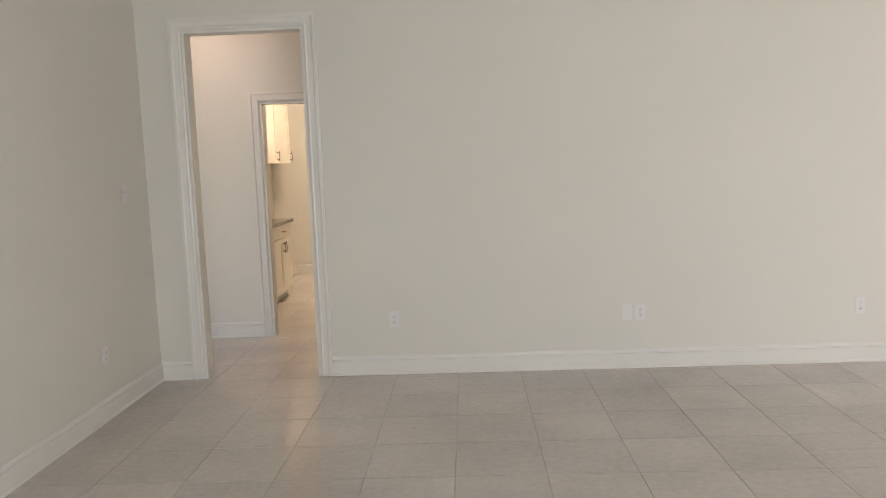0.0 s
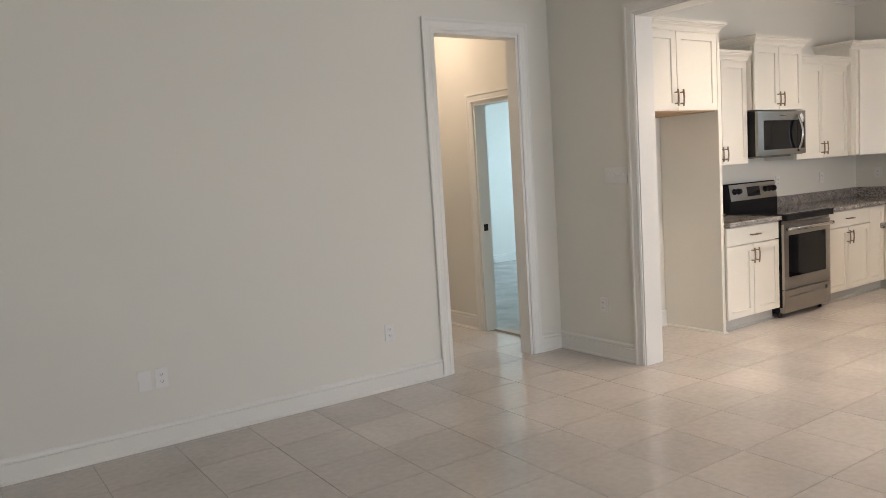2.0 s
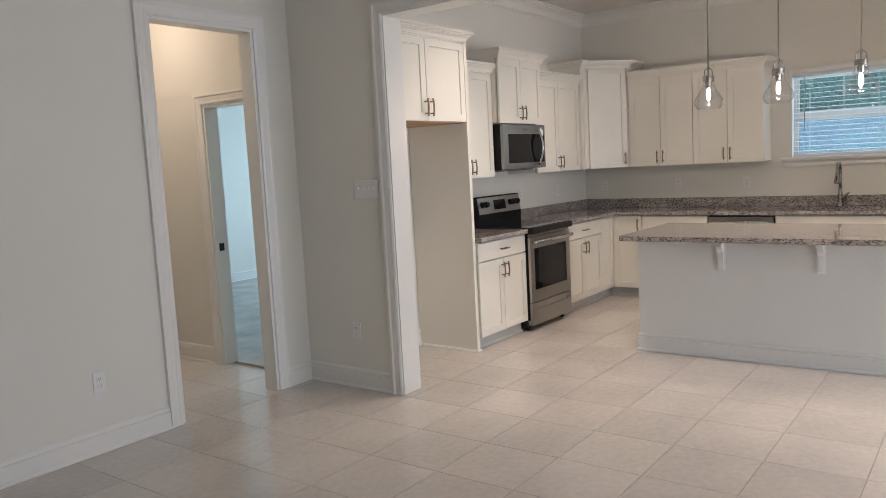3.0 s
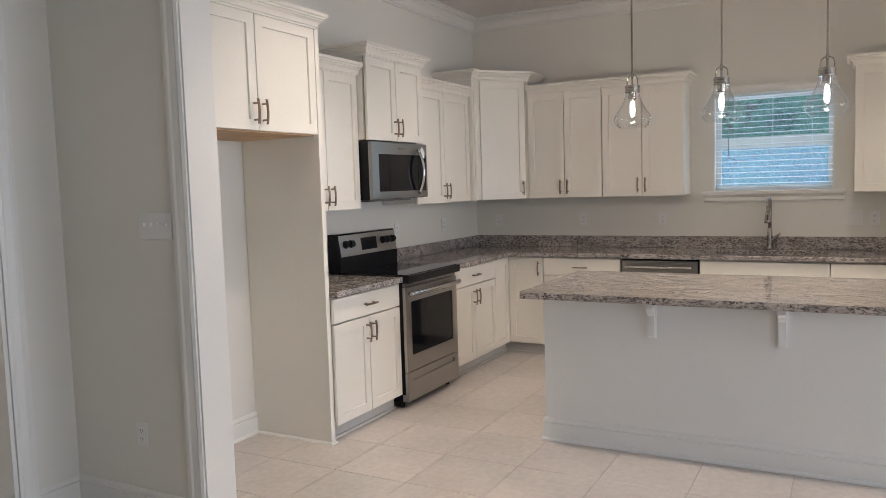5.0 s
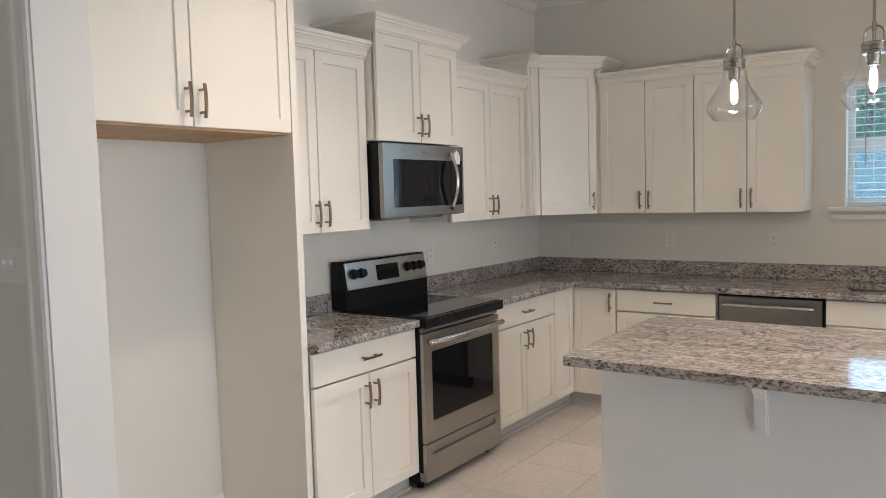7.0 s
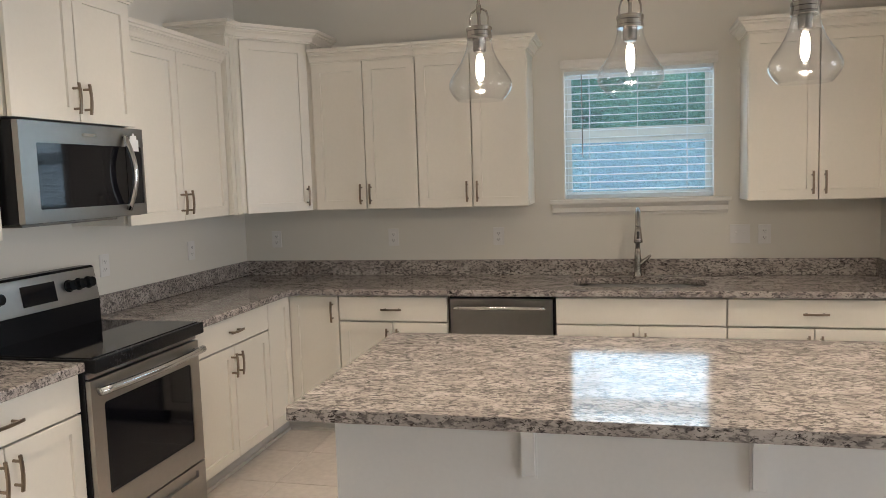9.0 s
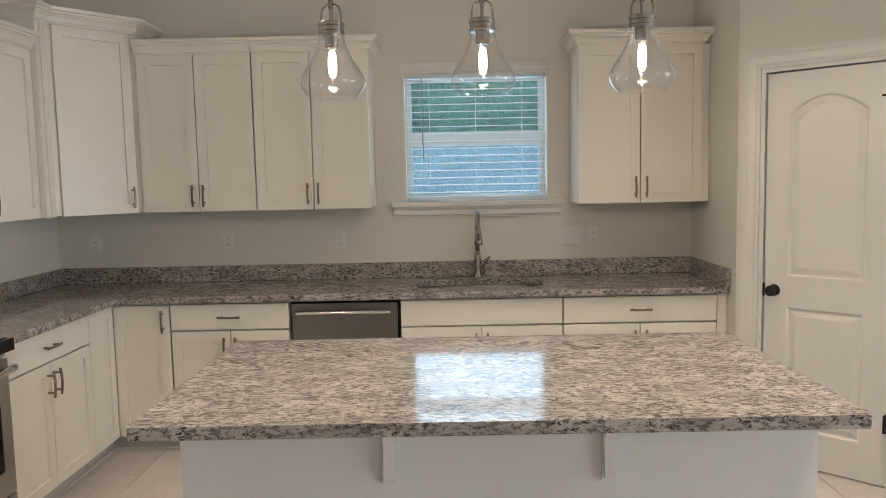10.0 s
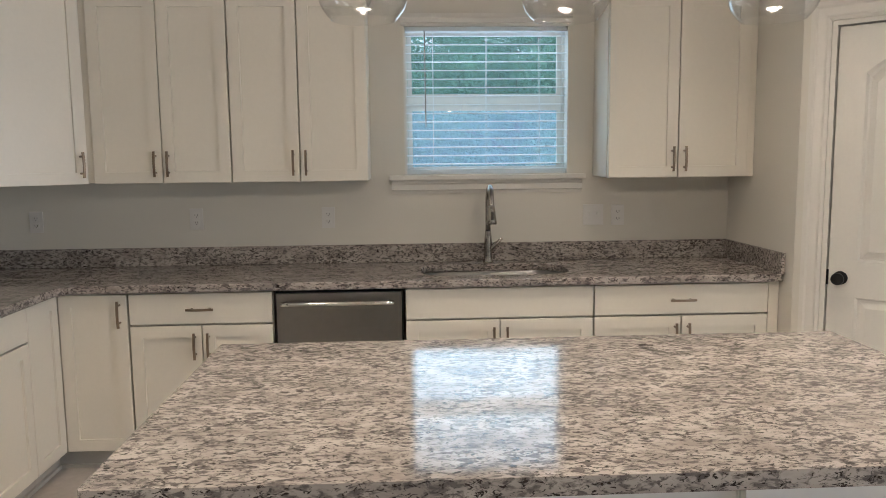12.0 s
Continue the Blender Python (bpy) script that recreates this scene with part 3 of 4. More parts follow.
def wall_unit(m, w, z0, z1, label, d=0.325, doors=2, side=0, crown=True, ends=(1, 1), back=None):
    c = thing("wall_cabinet", m @ pose(0, 0, z0), label, "kitchen cabinet", "kitchen wall cabinets")
    h = z1 - z0
    part("body", boxes((0.001, w - 0.001, 0.036, d - 0.002, 0.004, h)), CAB, c)
    g = 0.003
    n = doors
    for k in range(n):
        dd = part("door", shaker(bmesh.new(), g + k * w / n, (k + 1) * w / n - g, 0.0, h - 0.012), CAB, c)
        if n == 2:
            pull(dd, w / 2 + (0.032 if k else -0.032), 0.095)
        else:
            pull(dd, w - 0.035, 0.095)
    if crown:
        path = [(0, 0), (w, 0)]
        if ends[0]:
            path.insert(0, (0, ends[0] if ends[0] > 1e-3 and ends[0] < 1 else d - 0.002))
        if ends[1]:
            path.append((w, ends[1] if ends[1] > 1e-3 and ends[1] < 1 else d - 0.002))
        prof = tuple((o, h - 0.012 + z) for o, z in CROWN)
        part("crown", sweep(bmesh.new(), path, prof), CAB, c)
        part("top", boxes((0.003, w - 0.003, 0.004, d - 0.004, h + 0.001, h + 0.006)), CAB, c)
    return c


YF, XF, YU, XU = 4.79, 7.99, 5.065, 8.31
UB, UT, TT = 1.378, 2.315, 2.44
YB = 4.812
SOUTH = lambda x: pose(x, YF, 0)
EAST = lambda y: pose(XF, y, 0, 0, 0, -90)

# refrigerator bay
fr = thing("refrigerator_surround", pose(5.36, YB, 0), "tall off-white end panel beside the empty refrigerator bay", "cabinet panel")
part("panel", boxes((0.0, 0.036, 0.0, YR - YB - 0.003, 0.0, 2.43), bevel=0.0015), CAB, fr)
part("shoe_moulding", sweep(bmesh.new(), [(0, YR - YB - 0.03), (0, 0), (0.036, 0), (0.036, 0.05)], ((0, 0), (0.014, 0), (0.012, 0.008), (0.006, 0.014), (0, 0.016))), TRIM, fr)
c = wall_unit(pose(4.375, YB, 0), 0.983, 1.83, 2.436, "off-white shaker cabinet over the empty refrigerator bay", d=YR - YB, ends=(0, 1))
part("underside_edge", boxes((0.002, 0.981, 0.03, YR - YB - 0.003, -0.008, 0.003)), WOODEDGE, c, "unpainted wood underside")

base_unit(SOUTH(5.398), 0.742, "off-white shaker base cabinet beside the range with one drawer")
base_unit(SOUTH(6.90), 0.80, "off-white shaker base cabinet between range and corner")
cc = thing("base_cabinet", pose(7.70, YF, 0), "off-white corner base cabinet with a folding door pair", "kitchen cabinet", "kitchen base cabinets")
part("body", boxes((0.001, 0.311, 0.021, 0.605, 0.1, 0.874), (0.311, 0.925, -0.315, 0.605, 0.1, 0.874), (0.001, 0.4, 0.085, 0.6, 0, 0.1), (0.375, 0.92, -0.315, 0.6, 0, 0.1)), CAB, cc)
part("door", shaker(bmesh.new(), 0.002, 0.288, 0.106, 0.866), CAB, cc)
dd = part("door", shaker(bmesh.new(), 0.002, 0.318, 0.106, 0.866), CAB, cc, m=pose(0.29, 0, 0, 0, 0, -90))
pull(dd, 0.285, 0.775)
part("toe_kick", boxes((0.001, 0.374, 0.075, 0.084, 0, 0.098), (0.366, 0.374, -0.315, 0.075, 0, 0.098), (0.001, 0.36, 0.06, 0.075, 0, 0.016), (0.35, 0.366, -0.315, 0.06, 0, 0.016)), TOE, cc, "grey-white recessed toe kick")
base_unit(EAST(4.465), 0.675, "off-white shaker base cabinet beside the dishwasher with one drawer", d=0.635)
base_unit(EAST(3.16), 0.915, "off-white sink base cabinet with a false drawer front", "2n", d=0.635)
base_unit(EAST(2.243), 0.865, "off-white shaker base cabinet in the pantry corner", d=0.635)
part("filler", boxes((0.867, 0.917, 0.004, 0.6, 0.0, 0.874)), CAB, [o for o in scene.objects if o.name.startswith("base_cabinet")][-1])

wall_unit(pose(5.398, YU, 0), 0.732, UB, 2.28, "off-white shaker wall cabinet beside the microwave", d=YR - YU, ends=(0, 0))
wall_unit(pose(6.135, 4.99, 0), 0.745, 1.842, 2.412, "raised off-white shaker cabinet over the microwave", d=YR - 4.99)
wall_unit(pose(6.895, YU, 0), 0.93, UB, 2.28, "off-white shaker wall cabinet between microwave and corner", d=YR - YU, ends=(0, 0))
# taller diagonal corner cabinet
A, Bc = Vector((7.95, 5.04)), Vector((8.31, 4.735))
ang = math.degrees(math.atan2(Bc.y - A.y, Bc.x - A.x))
dl = (Bc - A).length
cor = thing("wall_cabinet", pose(0, 0, UB), "taller off-white diagonal corner wall cabinet", "kitchen cabinet", "kitchen wall cabinets")
nrm = Vector((math.sin(radians(ang)), -math.cos(radians(ang))))
Ai, Bi = A - nrm * 0.02, Bc - nrm * 0.02
bm = plate(bmesh.new(), [(7.83, YR - 0.003), (7.83, 5.045), (7.925, 5.045), (Ai.x, Ai.y), (Bi.x, Bi.y), (8.33, 4.715), (XW - 0.003, 4.715), (XW - 0.003, YR - 0.003)], [], 0.004, TT - UB)
part("body", bm, CAB, cor)
part("stile", boxes((7.832, 7.87, 5.037, 5.0445, 0.0, TT - UB - 0.012), (7.88, 7.922, 5.037, 5.0445, 0.0, TT - UB - 0.012), bevel=0.0015), CAB, cor)
dd = part("door", shaker(bmesh.new(), 0.03, dl - 0.004, 0.0, TT - UB - 0.012), CAB, cor, m=pose(A.x, A.y, 0, 0, 0, ang))
pull(dd, dl - 0.04, 0.095)
part("crown", sweep(bmesh.new(), [(7.83, YR - 0.003), (7.83, 5.04), (7.935, 5.04), (8.315, 4.712), (XW - 0.003, 4.712)], tuple((o, TT - UB - 0.012 + z) for o, z in CROWN)), CAB, cor)
wall_unit(pose(XU, 4.712, 0, 0, 0, -90), 0.684, UB, UT, "off-white shaker wall cabinet beside the corner", d=XW - XU, ends=(0, 0))
wall_unit(pose(XU, 4.026, 0, 0, 0, -90), 0.688, UB, UT, "off-white shaker wall cabinet beside the window", d=XW - XU, ends=(0, 1))
wp = wall_unit(pose(XU, 2.10, 0, 0, 0, -90), 0.738, UB, UT, "off-white shaker wall cabinet between window and pantry", d=XW - XU, ends=(1, 0.02))
part("filler", boxes((0.740, 0.777, 0.016, 0.06, 0.0, UT - UB - 0.012)), CAB, wp)

# countertops
sink_hole = rounded(8.085, 8.485, 2.325, 3.073, 0.14, 8)
CT0, CT1 = 0.876, 0.914
bm = plate(bmesh.new(), [(6.903, YR - 0.003), (6.903, 4.755), (7.90, 4.755), (7.955, 4.70), (7.955, YP + 0.003), (XW - 0.003, YP + 0.003), (XW - 0.003, YR - 0.003)], [sink_hole], CT0, CT1)
ct = soften(part("countertop", bm, GRAN), 0.007, 3)
tagged(ct, "polished speckled grey granite corner countertop with sink cutout", "countertop")
bm = plate(bmesh.new(), [(5.40, YR - 0.003), (5.40, 4.755), (6.138, 4.755), (6.138, YR - 0.003)], [], CT0, CT1)
tagged(soften(part("countertop", bm, GRAN), 0.007, 3), "short polished granite countertop beside the range", "countertop")
SPL = CT1 + 0.001
for dims, lab in (((6.905, XW - 0.024, YR - 0.023, YR - 0.003), "low granite backsplash behind the range counter"), ((XW - 0.023, XW - 0.003, YP + 0.024, YR - 0.003), "low granite backsplash under the window"), ((7.945, XW - 0.003, YP + 0.003, YP + 0.023), "short granite side splash beside the pantry"), ((5.40, 6.14, YR - 0.023, YR - 0.003), "short granite backsplash beside the range")):
    tagged(part("backsplash", boxes((*dims, SPL, 1.016), bevel=0.002), GRAN), lab, "backsplash")

# sink and faucet
sk = thing("kitchen_sink", pose(8.28, 2.70, 0.70), "undermount stainless steel oval sink bowl", "sink")
bm = bmesh.new()
loops = []
for r, z, q in ((0.006, 0.175, 0.14), (-0.002, 0.172, 0.135), (-0.006, 0.03, 0.12), (-0.05, 0.004, 0.10)):
    loops.append([bm.verts.new((x - 8.28, y - 2.70, z)) for x, y in rounded(8.085 - r, 8.485 + r, 2.325 - r, 3.073 + r, q, 8)])
for a, b in zip(loops, loops[1:]):
    for i in range(len(a)):
        bm.faces.new((a[i], a[(i + 1) % len(a)], b[(i + 1) % len(b)], b[i]))
bm.faces.new(loops[-1])
part("bowl", bm, SINKMETAL, sk, smooth=True)
part("drain", lathe(bmesh.new(), [(0.0, 0.008), (0.03, 0.007), (0.042, 0.010), (0.044, 0.005)], 20), CHROME, sk)
fa = thing("kitchen_faucet", pose(8.54, 2.70, CT1), "brushed nickel pull-down gooseneck faucet", "faucet")
part("base", lathe(bmesh.new(), [(0.0, 0.0), (0.028, 0.0), (0.028, 0.005), (0.0245, 0.010), (0.022, 0.03), (0.0205, 0.07), (0.0215, 0.105), (0.020, 0.135), (0.0165, 0.175), (0.0, 0.178)], 24), NICKEL, fa, smooth=True)
neck = [(0, 0, 0.17), (0, 0, 0.24), (0, 0, 0.30)] + [(-0.085 + 0.085 * math.cos(radians(a)), 0, 0.335 + 0.085 * math.sin(radians(a))) for a in range(0, 161, 20)] + [(-0.170, 0, 0.33), (-0.173, 0, 0.31)]
part("spout", tube(bmesh.new(), neck, 0.0145, 14), NICKEL, fa, smooth=True)
hd = part("spray_head", tube(bmesh.new(), [(-0.172, 0, 0.322), (-0.174, 0, 0.305), (-0.178, 0, 0.27), (-0.183, 0, 0.232), (-0.184, 0, 0.226)], [0.0165, 0.019, 0.0225, 0.027, 0.024], 18), NICKEL, fa, smooth=True)
part("spray_button", boxes((-0.207, -0.196, -0.0075, 0.0075, 0.252, 0.296), bevel=0.003), SLOT, hd)
part("lever", tube(bmesh.new(), [(0, -0.004, 0.062), (0, -0.022, 0.082), (0, -0.040, 0.100), (0, -0.056, 0.112), (0, -0.066, 0.124), (0, -0.078, 0.134)], [0.016, 0.016, 0.0135, 0.011, 0.008, 0.0065], 12), NICKEL, fa, smooth=True)

# ---------------------------------------------------------------- appliances
def electric_range(m):
    r = thing("electric_range", m, "stainless steel electric range with black glass cooktop", "range")
    w = 0.752
    part("body", boxes((0, w, 0.03, 0.60, 0.045, 0.895), (0, 0.02, 0.0, 0.03, 0.10, 0.895)), BLACK, r, "black enamel side panels")
    for x in (0.03, w - 0.07):
        part("foot", lathe(bmesh.new(), [(0, 0), (0.018, 0), (0.018, 0.046), (0, 0.046)], 12, m=pose(x + 0.02, 0.06, 0)), BLACK, r)
    part("storage_drawer", plate_front(0.004, w - 0.004, 0.052, 0.250, [rounded(0.06, w - 0.06, 0.188, 0.222, 0.012, 3)], 0.045), STEEL, r)
    part("drawer_recess", boxes((0.05, w - 0.05, -0.004, 0.018, 0.175, 0.235)), STEEL, r)
    od = part("oven_door", plate_front(0.004, w - 0.004, 0.258, 0.835, [rounded(0.075, w - 0.075, 0.365, 0.735, 0.012, 4)], 0.06), STEEL, r)
    part("oven_window", boxes((0.06, w - 0.06, -0.018, -0.012, 0.35, 0.75)), BLACKGLASS, od, "black glass oven window")
    bm = bmesh.new()
    n = 14
    tube(bm, [(0.015 + (w - 0.03) * i / n, -0.056 - 0.022 * math.sin(math.pi * i / n), 0.795) for i in range(n + 1)], 0.017, 12)
    tube(bm, [(0.045, -0.02, 0.792), (0.045, -0.066, 0.792)], 0.011, 8)
    tube(bm, [(w - 0.045, -0.02, 0.792), (w - 0.045, -0.066, 0.792)], 0.011, 8)
    part("oven_handle", bm, CHROME, od, "polished bar handle", smooth=True)
    part("vent_strip", boxes((0.004, w - 0.004, -0.012, 0.03, 0.842, 0.862)), STEELDARK, r)
    part("cooktop", boxes((-0.003, w + 0.003, -0.055, 0.55, 0.868, 0.921), bevel=0.006), BLACK, r, "black cooktop rim")
    part("cooktop_glass", boxes((0.012, w - 0.012, -0.03, 0.50, 0.9205, 0.9245), bevel=0.001), BLACKGLASS, r, "black glass cooking surface")
    bm = bmesh.new()
    prof = [(0.50, 0.922), (0.50, 1.035), (0.524, 1.184), (0.534, 1.194), (0.603, 1.192), (0.603, 0.922)]
    a = [bm.verts.new((0.0, y, z)) for y, z in prof]
    b = [bm.verts.new((w, y, z)) for y, z in prof]
    for i in range(len(prof)):
        bm.faces.new((a[i], a[(i + 1) % len(prof)], b[(i + 1) % len(prof)], b[i]))
    bm.faces.new(a[::-1])
    bm.faces.new(b)
    part("backguard", bm, BLACK, r, "black backguard")
    tilt = pose(0, 0.4925, 1.035, -9.1, 0, 0)
    panel = part("control_panel", boxes((0.01, w - 0.01, 0.0, 0.006, 0.0, 0.152), bevel=0.002), STEEL, r, m=tilt)
    part("display", boxes((0.27, 0.47, -0.003, 0.001, 0.03, 0.12), bevel=0.001), BLACKGLASS, panel)
    for x in (0.06, 0.125, w - 0.21, w - 0.145, w - 0.08):
        k = part("knob", lathe(bmesh.new(), [(0, 0), (0.029, 0), (0.029, 0.006), (0.025, 0.009), (0.023, 0.030), (0.0, 0.032)], 18, m=pose(x + 0.012, 0.0, 0.085, 90, 0, 0)), BLACK, panel, "black round knob")
    return r


def plate_front(x0, x1, z0, z1, holes, depth, y=-0.022):
    """An upright front with cut-out openings, its face at y."""
    bm = plate(bmesh.new(), [(x0, z0), (x1, z0), (x1, z1), (x0, z1)], holes, 0.0, depth)
    bmesh.ops.transform(bm, matrix=Matrix(((1, 0, 0, 0), (0, 0, 1, y), (0, 1, 0, 0), (0, 0, 0, 1))), verts=bm.verts)
    return bm


electric_range(pose(6.144, YF - 0.02, 0))


def microwave(m):
    r = thing("microwave_oven", m, "dark stainless over-range microwave with a store tag", "microwave")
    w, h = 0.752, 0.40
    part("body", boxes((0.0, w, 0.0, 0.39, 0.0, h), bevel=0.003), BLACK, r, "black enamel case")
    part("vent_base", boxes((0.08, w - 0.1, 0.06, 0.36, -0.014, -0.001)), STEELDARK, r)
    d = part("door", plate_front(0.0, w, 0.003, h - 0.002, [rounded(0.085, 0.738, 0.055, 0.315, 0.006, 3)], 0.028, y=-0.03), STEELDARK, r, "dark stainless door")
    part("door_window", boxes((0.07, 0.625, -0.026, -0.018, 0.04, 0.33)), BLACKGLASS, d, "black glass window")
    part("control_panel", boxes((0.629, 0.745, -0.0265, -0.018, 0.04, 0.33), bevel=0.001), BLACKGLASS, r, "black glass keypad")
    part("maker_mark", boxes((0.345, 0.43, -0.031, -0.0297, h - 0.050, h - 0.038)), NICKEL, d)
    n = 12
    bm = tube(bmesh.new(), [(0.607, -0.04 - 0.045 * math.sin(math.pi * i / n), 0.03 + 0.33 * i / n) for i in range(n + 1)], 0.013, 12)
    part("door_handle", bm, CHROME, d, "curved steel handle", smooth=True)
    part("store_tag", boxes((0.645, 0.712, -0.0345, -0.0327, h - 0.105, h - 0.052), (0.655, 0.70, -0.0345, -0.0327, h - 0.052, h - 0.035), (0.672, 0.685, -0.0345, -0.0327, h - 0.035, h - 0.024)), STICKER, r, "white paper tag")
    return r


microwave(pose(6.143, 5.003, 1.433))

dw = thing("dishwasher", pose(XF, 3.783, 0, 0, 0, -90), "stainless steel dishwasher with a bar handle", "dishwasher")
part("body", boxes((0.004, 0.614, 0.02, 0.6, 0.02, 0.870)), BLACK, dw)
dwd = part("door", boxes((0.012, 0.606, -0.008, 0.02, 0.105, 0.858), bevel=0.003), STEELDARK, dw)
n = 12
bm = tube(bmesh.new(), [(0.04 + 0.53 * i / n, -0.045 - 0.008 * math.sin(math.pi * i / n), 0.812) for i in range(n + 1)], 0.011, 12)
tube(bm, [(0.06, -0.005, 0.812), (0.06, -0.047, 0.812)], 0.009, 8)
tube(bm, [(0.55, -0.005, 0.812), (0.55, -0.047, 0.812)], 0.009, 8)
part("door_handle", bm, CHROME, dwd, "polished bar handle", smooth=True)
part("toe_panel", boxes((0.004, 0.614, 0.06, 0.075, 0.0, 0.10)), BLACK, dw)

# ---------------------------------------------------------------- island
isl = thing("kitchen_island", pose(5.965, 1.79, 0), "white painted island base with baseboard and corbels", "kitchen island")
part("body", boxes((0.0, 0.74, 0.0, 1.90, 0.0, 0.875)), ISLE, isl)
part("baseboard", sweep(bmesh.new(), [(0.74, 0.0), (0.0, 0.0), (0.0, 1.90), (0.74, 1.90)][::-1], BASE), ISLE, isl)
for y in (1.272, 0.62):
    bm = bmesh.new()
    prof = [(0, 0), (0, -0.2), (-0.022, -0.2), (-0.032, -0.188), (-0.034, -0.075), (-0.046, -0.055), (-0.066, -0.042), (-0.074, -0.028), (-0.074, 0)]
    for a, b, s in ((y - 0.019, y + 0.019, 1.0),):
        f = [bm.verts.new((x, a, 0.855 + z)) for x, z in prof]
        k = [bm.verts.new((x, b, 0.855 + z)) for x, z in prof]
        for i in range(len(prof)):
            bm.faces.new((f[i], f[(i + 1) % len(prof)], k[(i + 1) % len(prof)], k[i]))
        bm.faces.new(f[::-1])
        bm.faces.new(k)
    box(bm, -0.085, 0.0, y - 0.024, y + 0.024, 0.8555, 0.875)
    box(bm, -0.010, 0.0, y - 0.024, y + 0.024, 0.645, 0.855)
    part("corbel", bm, ISLE, isl)
bm = plate(bmesh.new(), rounded(5.708, 6.77, 1.772, 3.738, 0.012, 4), [], 0.876, CT1)
tagged(soften(part("countertop", bm, GRAN), 0.007, 3), "large polished speckled granite island top", "countertop")

# ---------------------------------------------------------------- pendants
def pendant(m):
    p = thing("pendant_lamp", m, "lit pendant lamp with a clear glass shade and nickel cap", "pendant lamp", "pendants over the island")
    prof = [(0.041, 0.205), (0.042, 0.190), (0.046, 0.172), (0.052, 0.155), (0.061, 0.135), (0.074, 0.113), (0.089, 0.092), (0.1005, 0.073), (0.1065, 0.056), (0.106, 0.042), (0.0995, 0.026), (0.088, 0.011), (0.079, 0.002), (0.0785, 0.0)]
    inner = [(r - 0.0015, z) for r, z in prof[::-1]]
    s = part("shade", lathe(bmesh.new(), prof + inner + [prof[0]], 40), GLASS, p, "clear bell-shaped glass shade", smooth=True)
    part("cap", lathe(bmesh.new(), [(0, 0.203), (0.042, 0.203), (0.0435, 0.206), (0.0435, 0.213), (0.0415, 0.215), (0.0415, 0.228), (0.0435, 0.230), (0.0435, 0.241), (0.041, 0.244), (0.0, 0.244)], 28), NICKEL, p)
    part("socket", lathe(bmesh.new(), [(0, 0.162), (0.020, 0.162), (0.022, 0.166), (0.023, 0.203), (0, 0.203)], 20), NICKEL, p)
    b = part("bulb", lathe(bmesh.new(), [(0.0, 0.050), (0.006, 0.052), (0.012, 0.058), (0.0165, 0.072), (0.0175, 0.095), (0.0165, 0.135), (0.013, 0.152), (0.013, 0.162)], 20), GLASS, p, "clear tubular bulb", smooth=True)
    f = part("filament", lathe(bmesh.new(), [(0.0, 0.066), (0.007, 0.069), (0.0125, 0.082), (0.0135, 0.105), (0.012, 0.135), (0.008, 0.15), (0.0, 0.153)], 14), BULB, b, "glowing filament", smooth=True)
    b.visible_shadow = f.visible_shadow = False
    bm = bmesh.new()
    tube(bm, [(0.036, 0, 0.244), (0.0355, 0, 0.272), (0.029, 0, 0.292), (0.013, 0, 0.302), (-0.013, 0, 0.302), (-0.029, 0, 0.292), (-0.0355, 0, 0.272), (-0.036, 0, 0.244)], 0.0034, 8)
    bmesh.ops.rotate(bm, cent=(0, 0, 0), matrix=Matrix.Rotation(radians(70), 3, "Z"), verts=bm.verts)
    part("yoke", bm, NICKEL, p)
    part("rod", tube(bmesh.new(), [(0, 0, 0.244), (0, 0, 0.285), (0, 0, 0.29), (0, 0, 0.315), (0, 0, 0.32), (0, 0, 1.285)], [0.006, 0.006, 0.009, 0.009, 0.0055, 0.0055], 10), NICKEL, p)
    part("canopy", lathe(bmesh.new(), [(0, 1.26), (0.05, 1.263), (0.062, 1.28), (0.062, 1.289), (0, 1.289)], 24), NICKEL, p)
    return p


first = pendant(pose(6.30, 3.245, 1.82))
for y in (2.752, 2.232):
    copy_thing(first, pose(6.30, y, 1.82))
for y in (3.245, 2.752, 2.232):
    lamp("pendant_light", "POINT", 8, (1.0, 0.79, 0.58), pose(6.30, y, 1.91), soft=0.02)


def can_light(m, power, colour, spread=108):
    c = thing("recessed_light", m, "white trimmed recessed ceiling light, lit", "ceiling light", "recessed ceiling lights")
    part("trim_ring", lathe(bmesh.new(), [(0.062, -0.002), (0.064, -0.006), (0.086, -0.006), (0.088, -0.001), (0.062, -0.001)], 28), TRIM, c)
    part("lens", lathe(bmesh.new(), [(0.0, -0.0035), (0.062, -0.0035), (0.062, -0.0015), (0.0, -0.0015)], 24), CAN, c)
    lamp("recessed_lamp", "AREA", power, colour, m @ pose(0, 0, -0.012), disk=0.12, spread=radians(spread))
    return c


WARM = (1.0, 0.83, 0.63)
for x, y, power in ((6.85, 2.0, 15), (6.75, 3.95, 8), (5.25, 4.0, 16), (5.25, 1.30, 19)):
    can_light(pose(x, y, CEILING), power, WARM)
can_light(pose(-2.4, 6.2, CEILING), 6, (1.0, 0.70, 0.58), 170)
can_light(pose(-1.7, 9.5, CEILING), 34, (1.0, 0.79, 0.56), 170)
can_light(pose(3.5, 6.8, CEILING), 19, (1.0, 0.79, 0.57), 170)

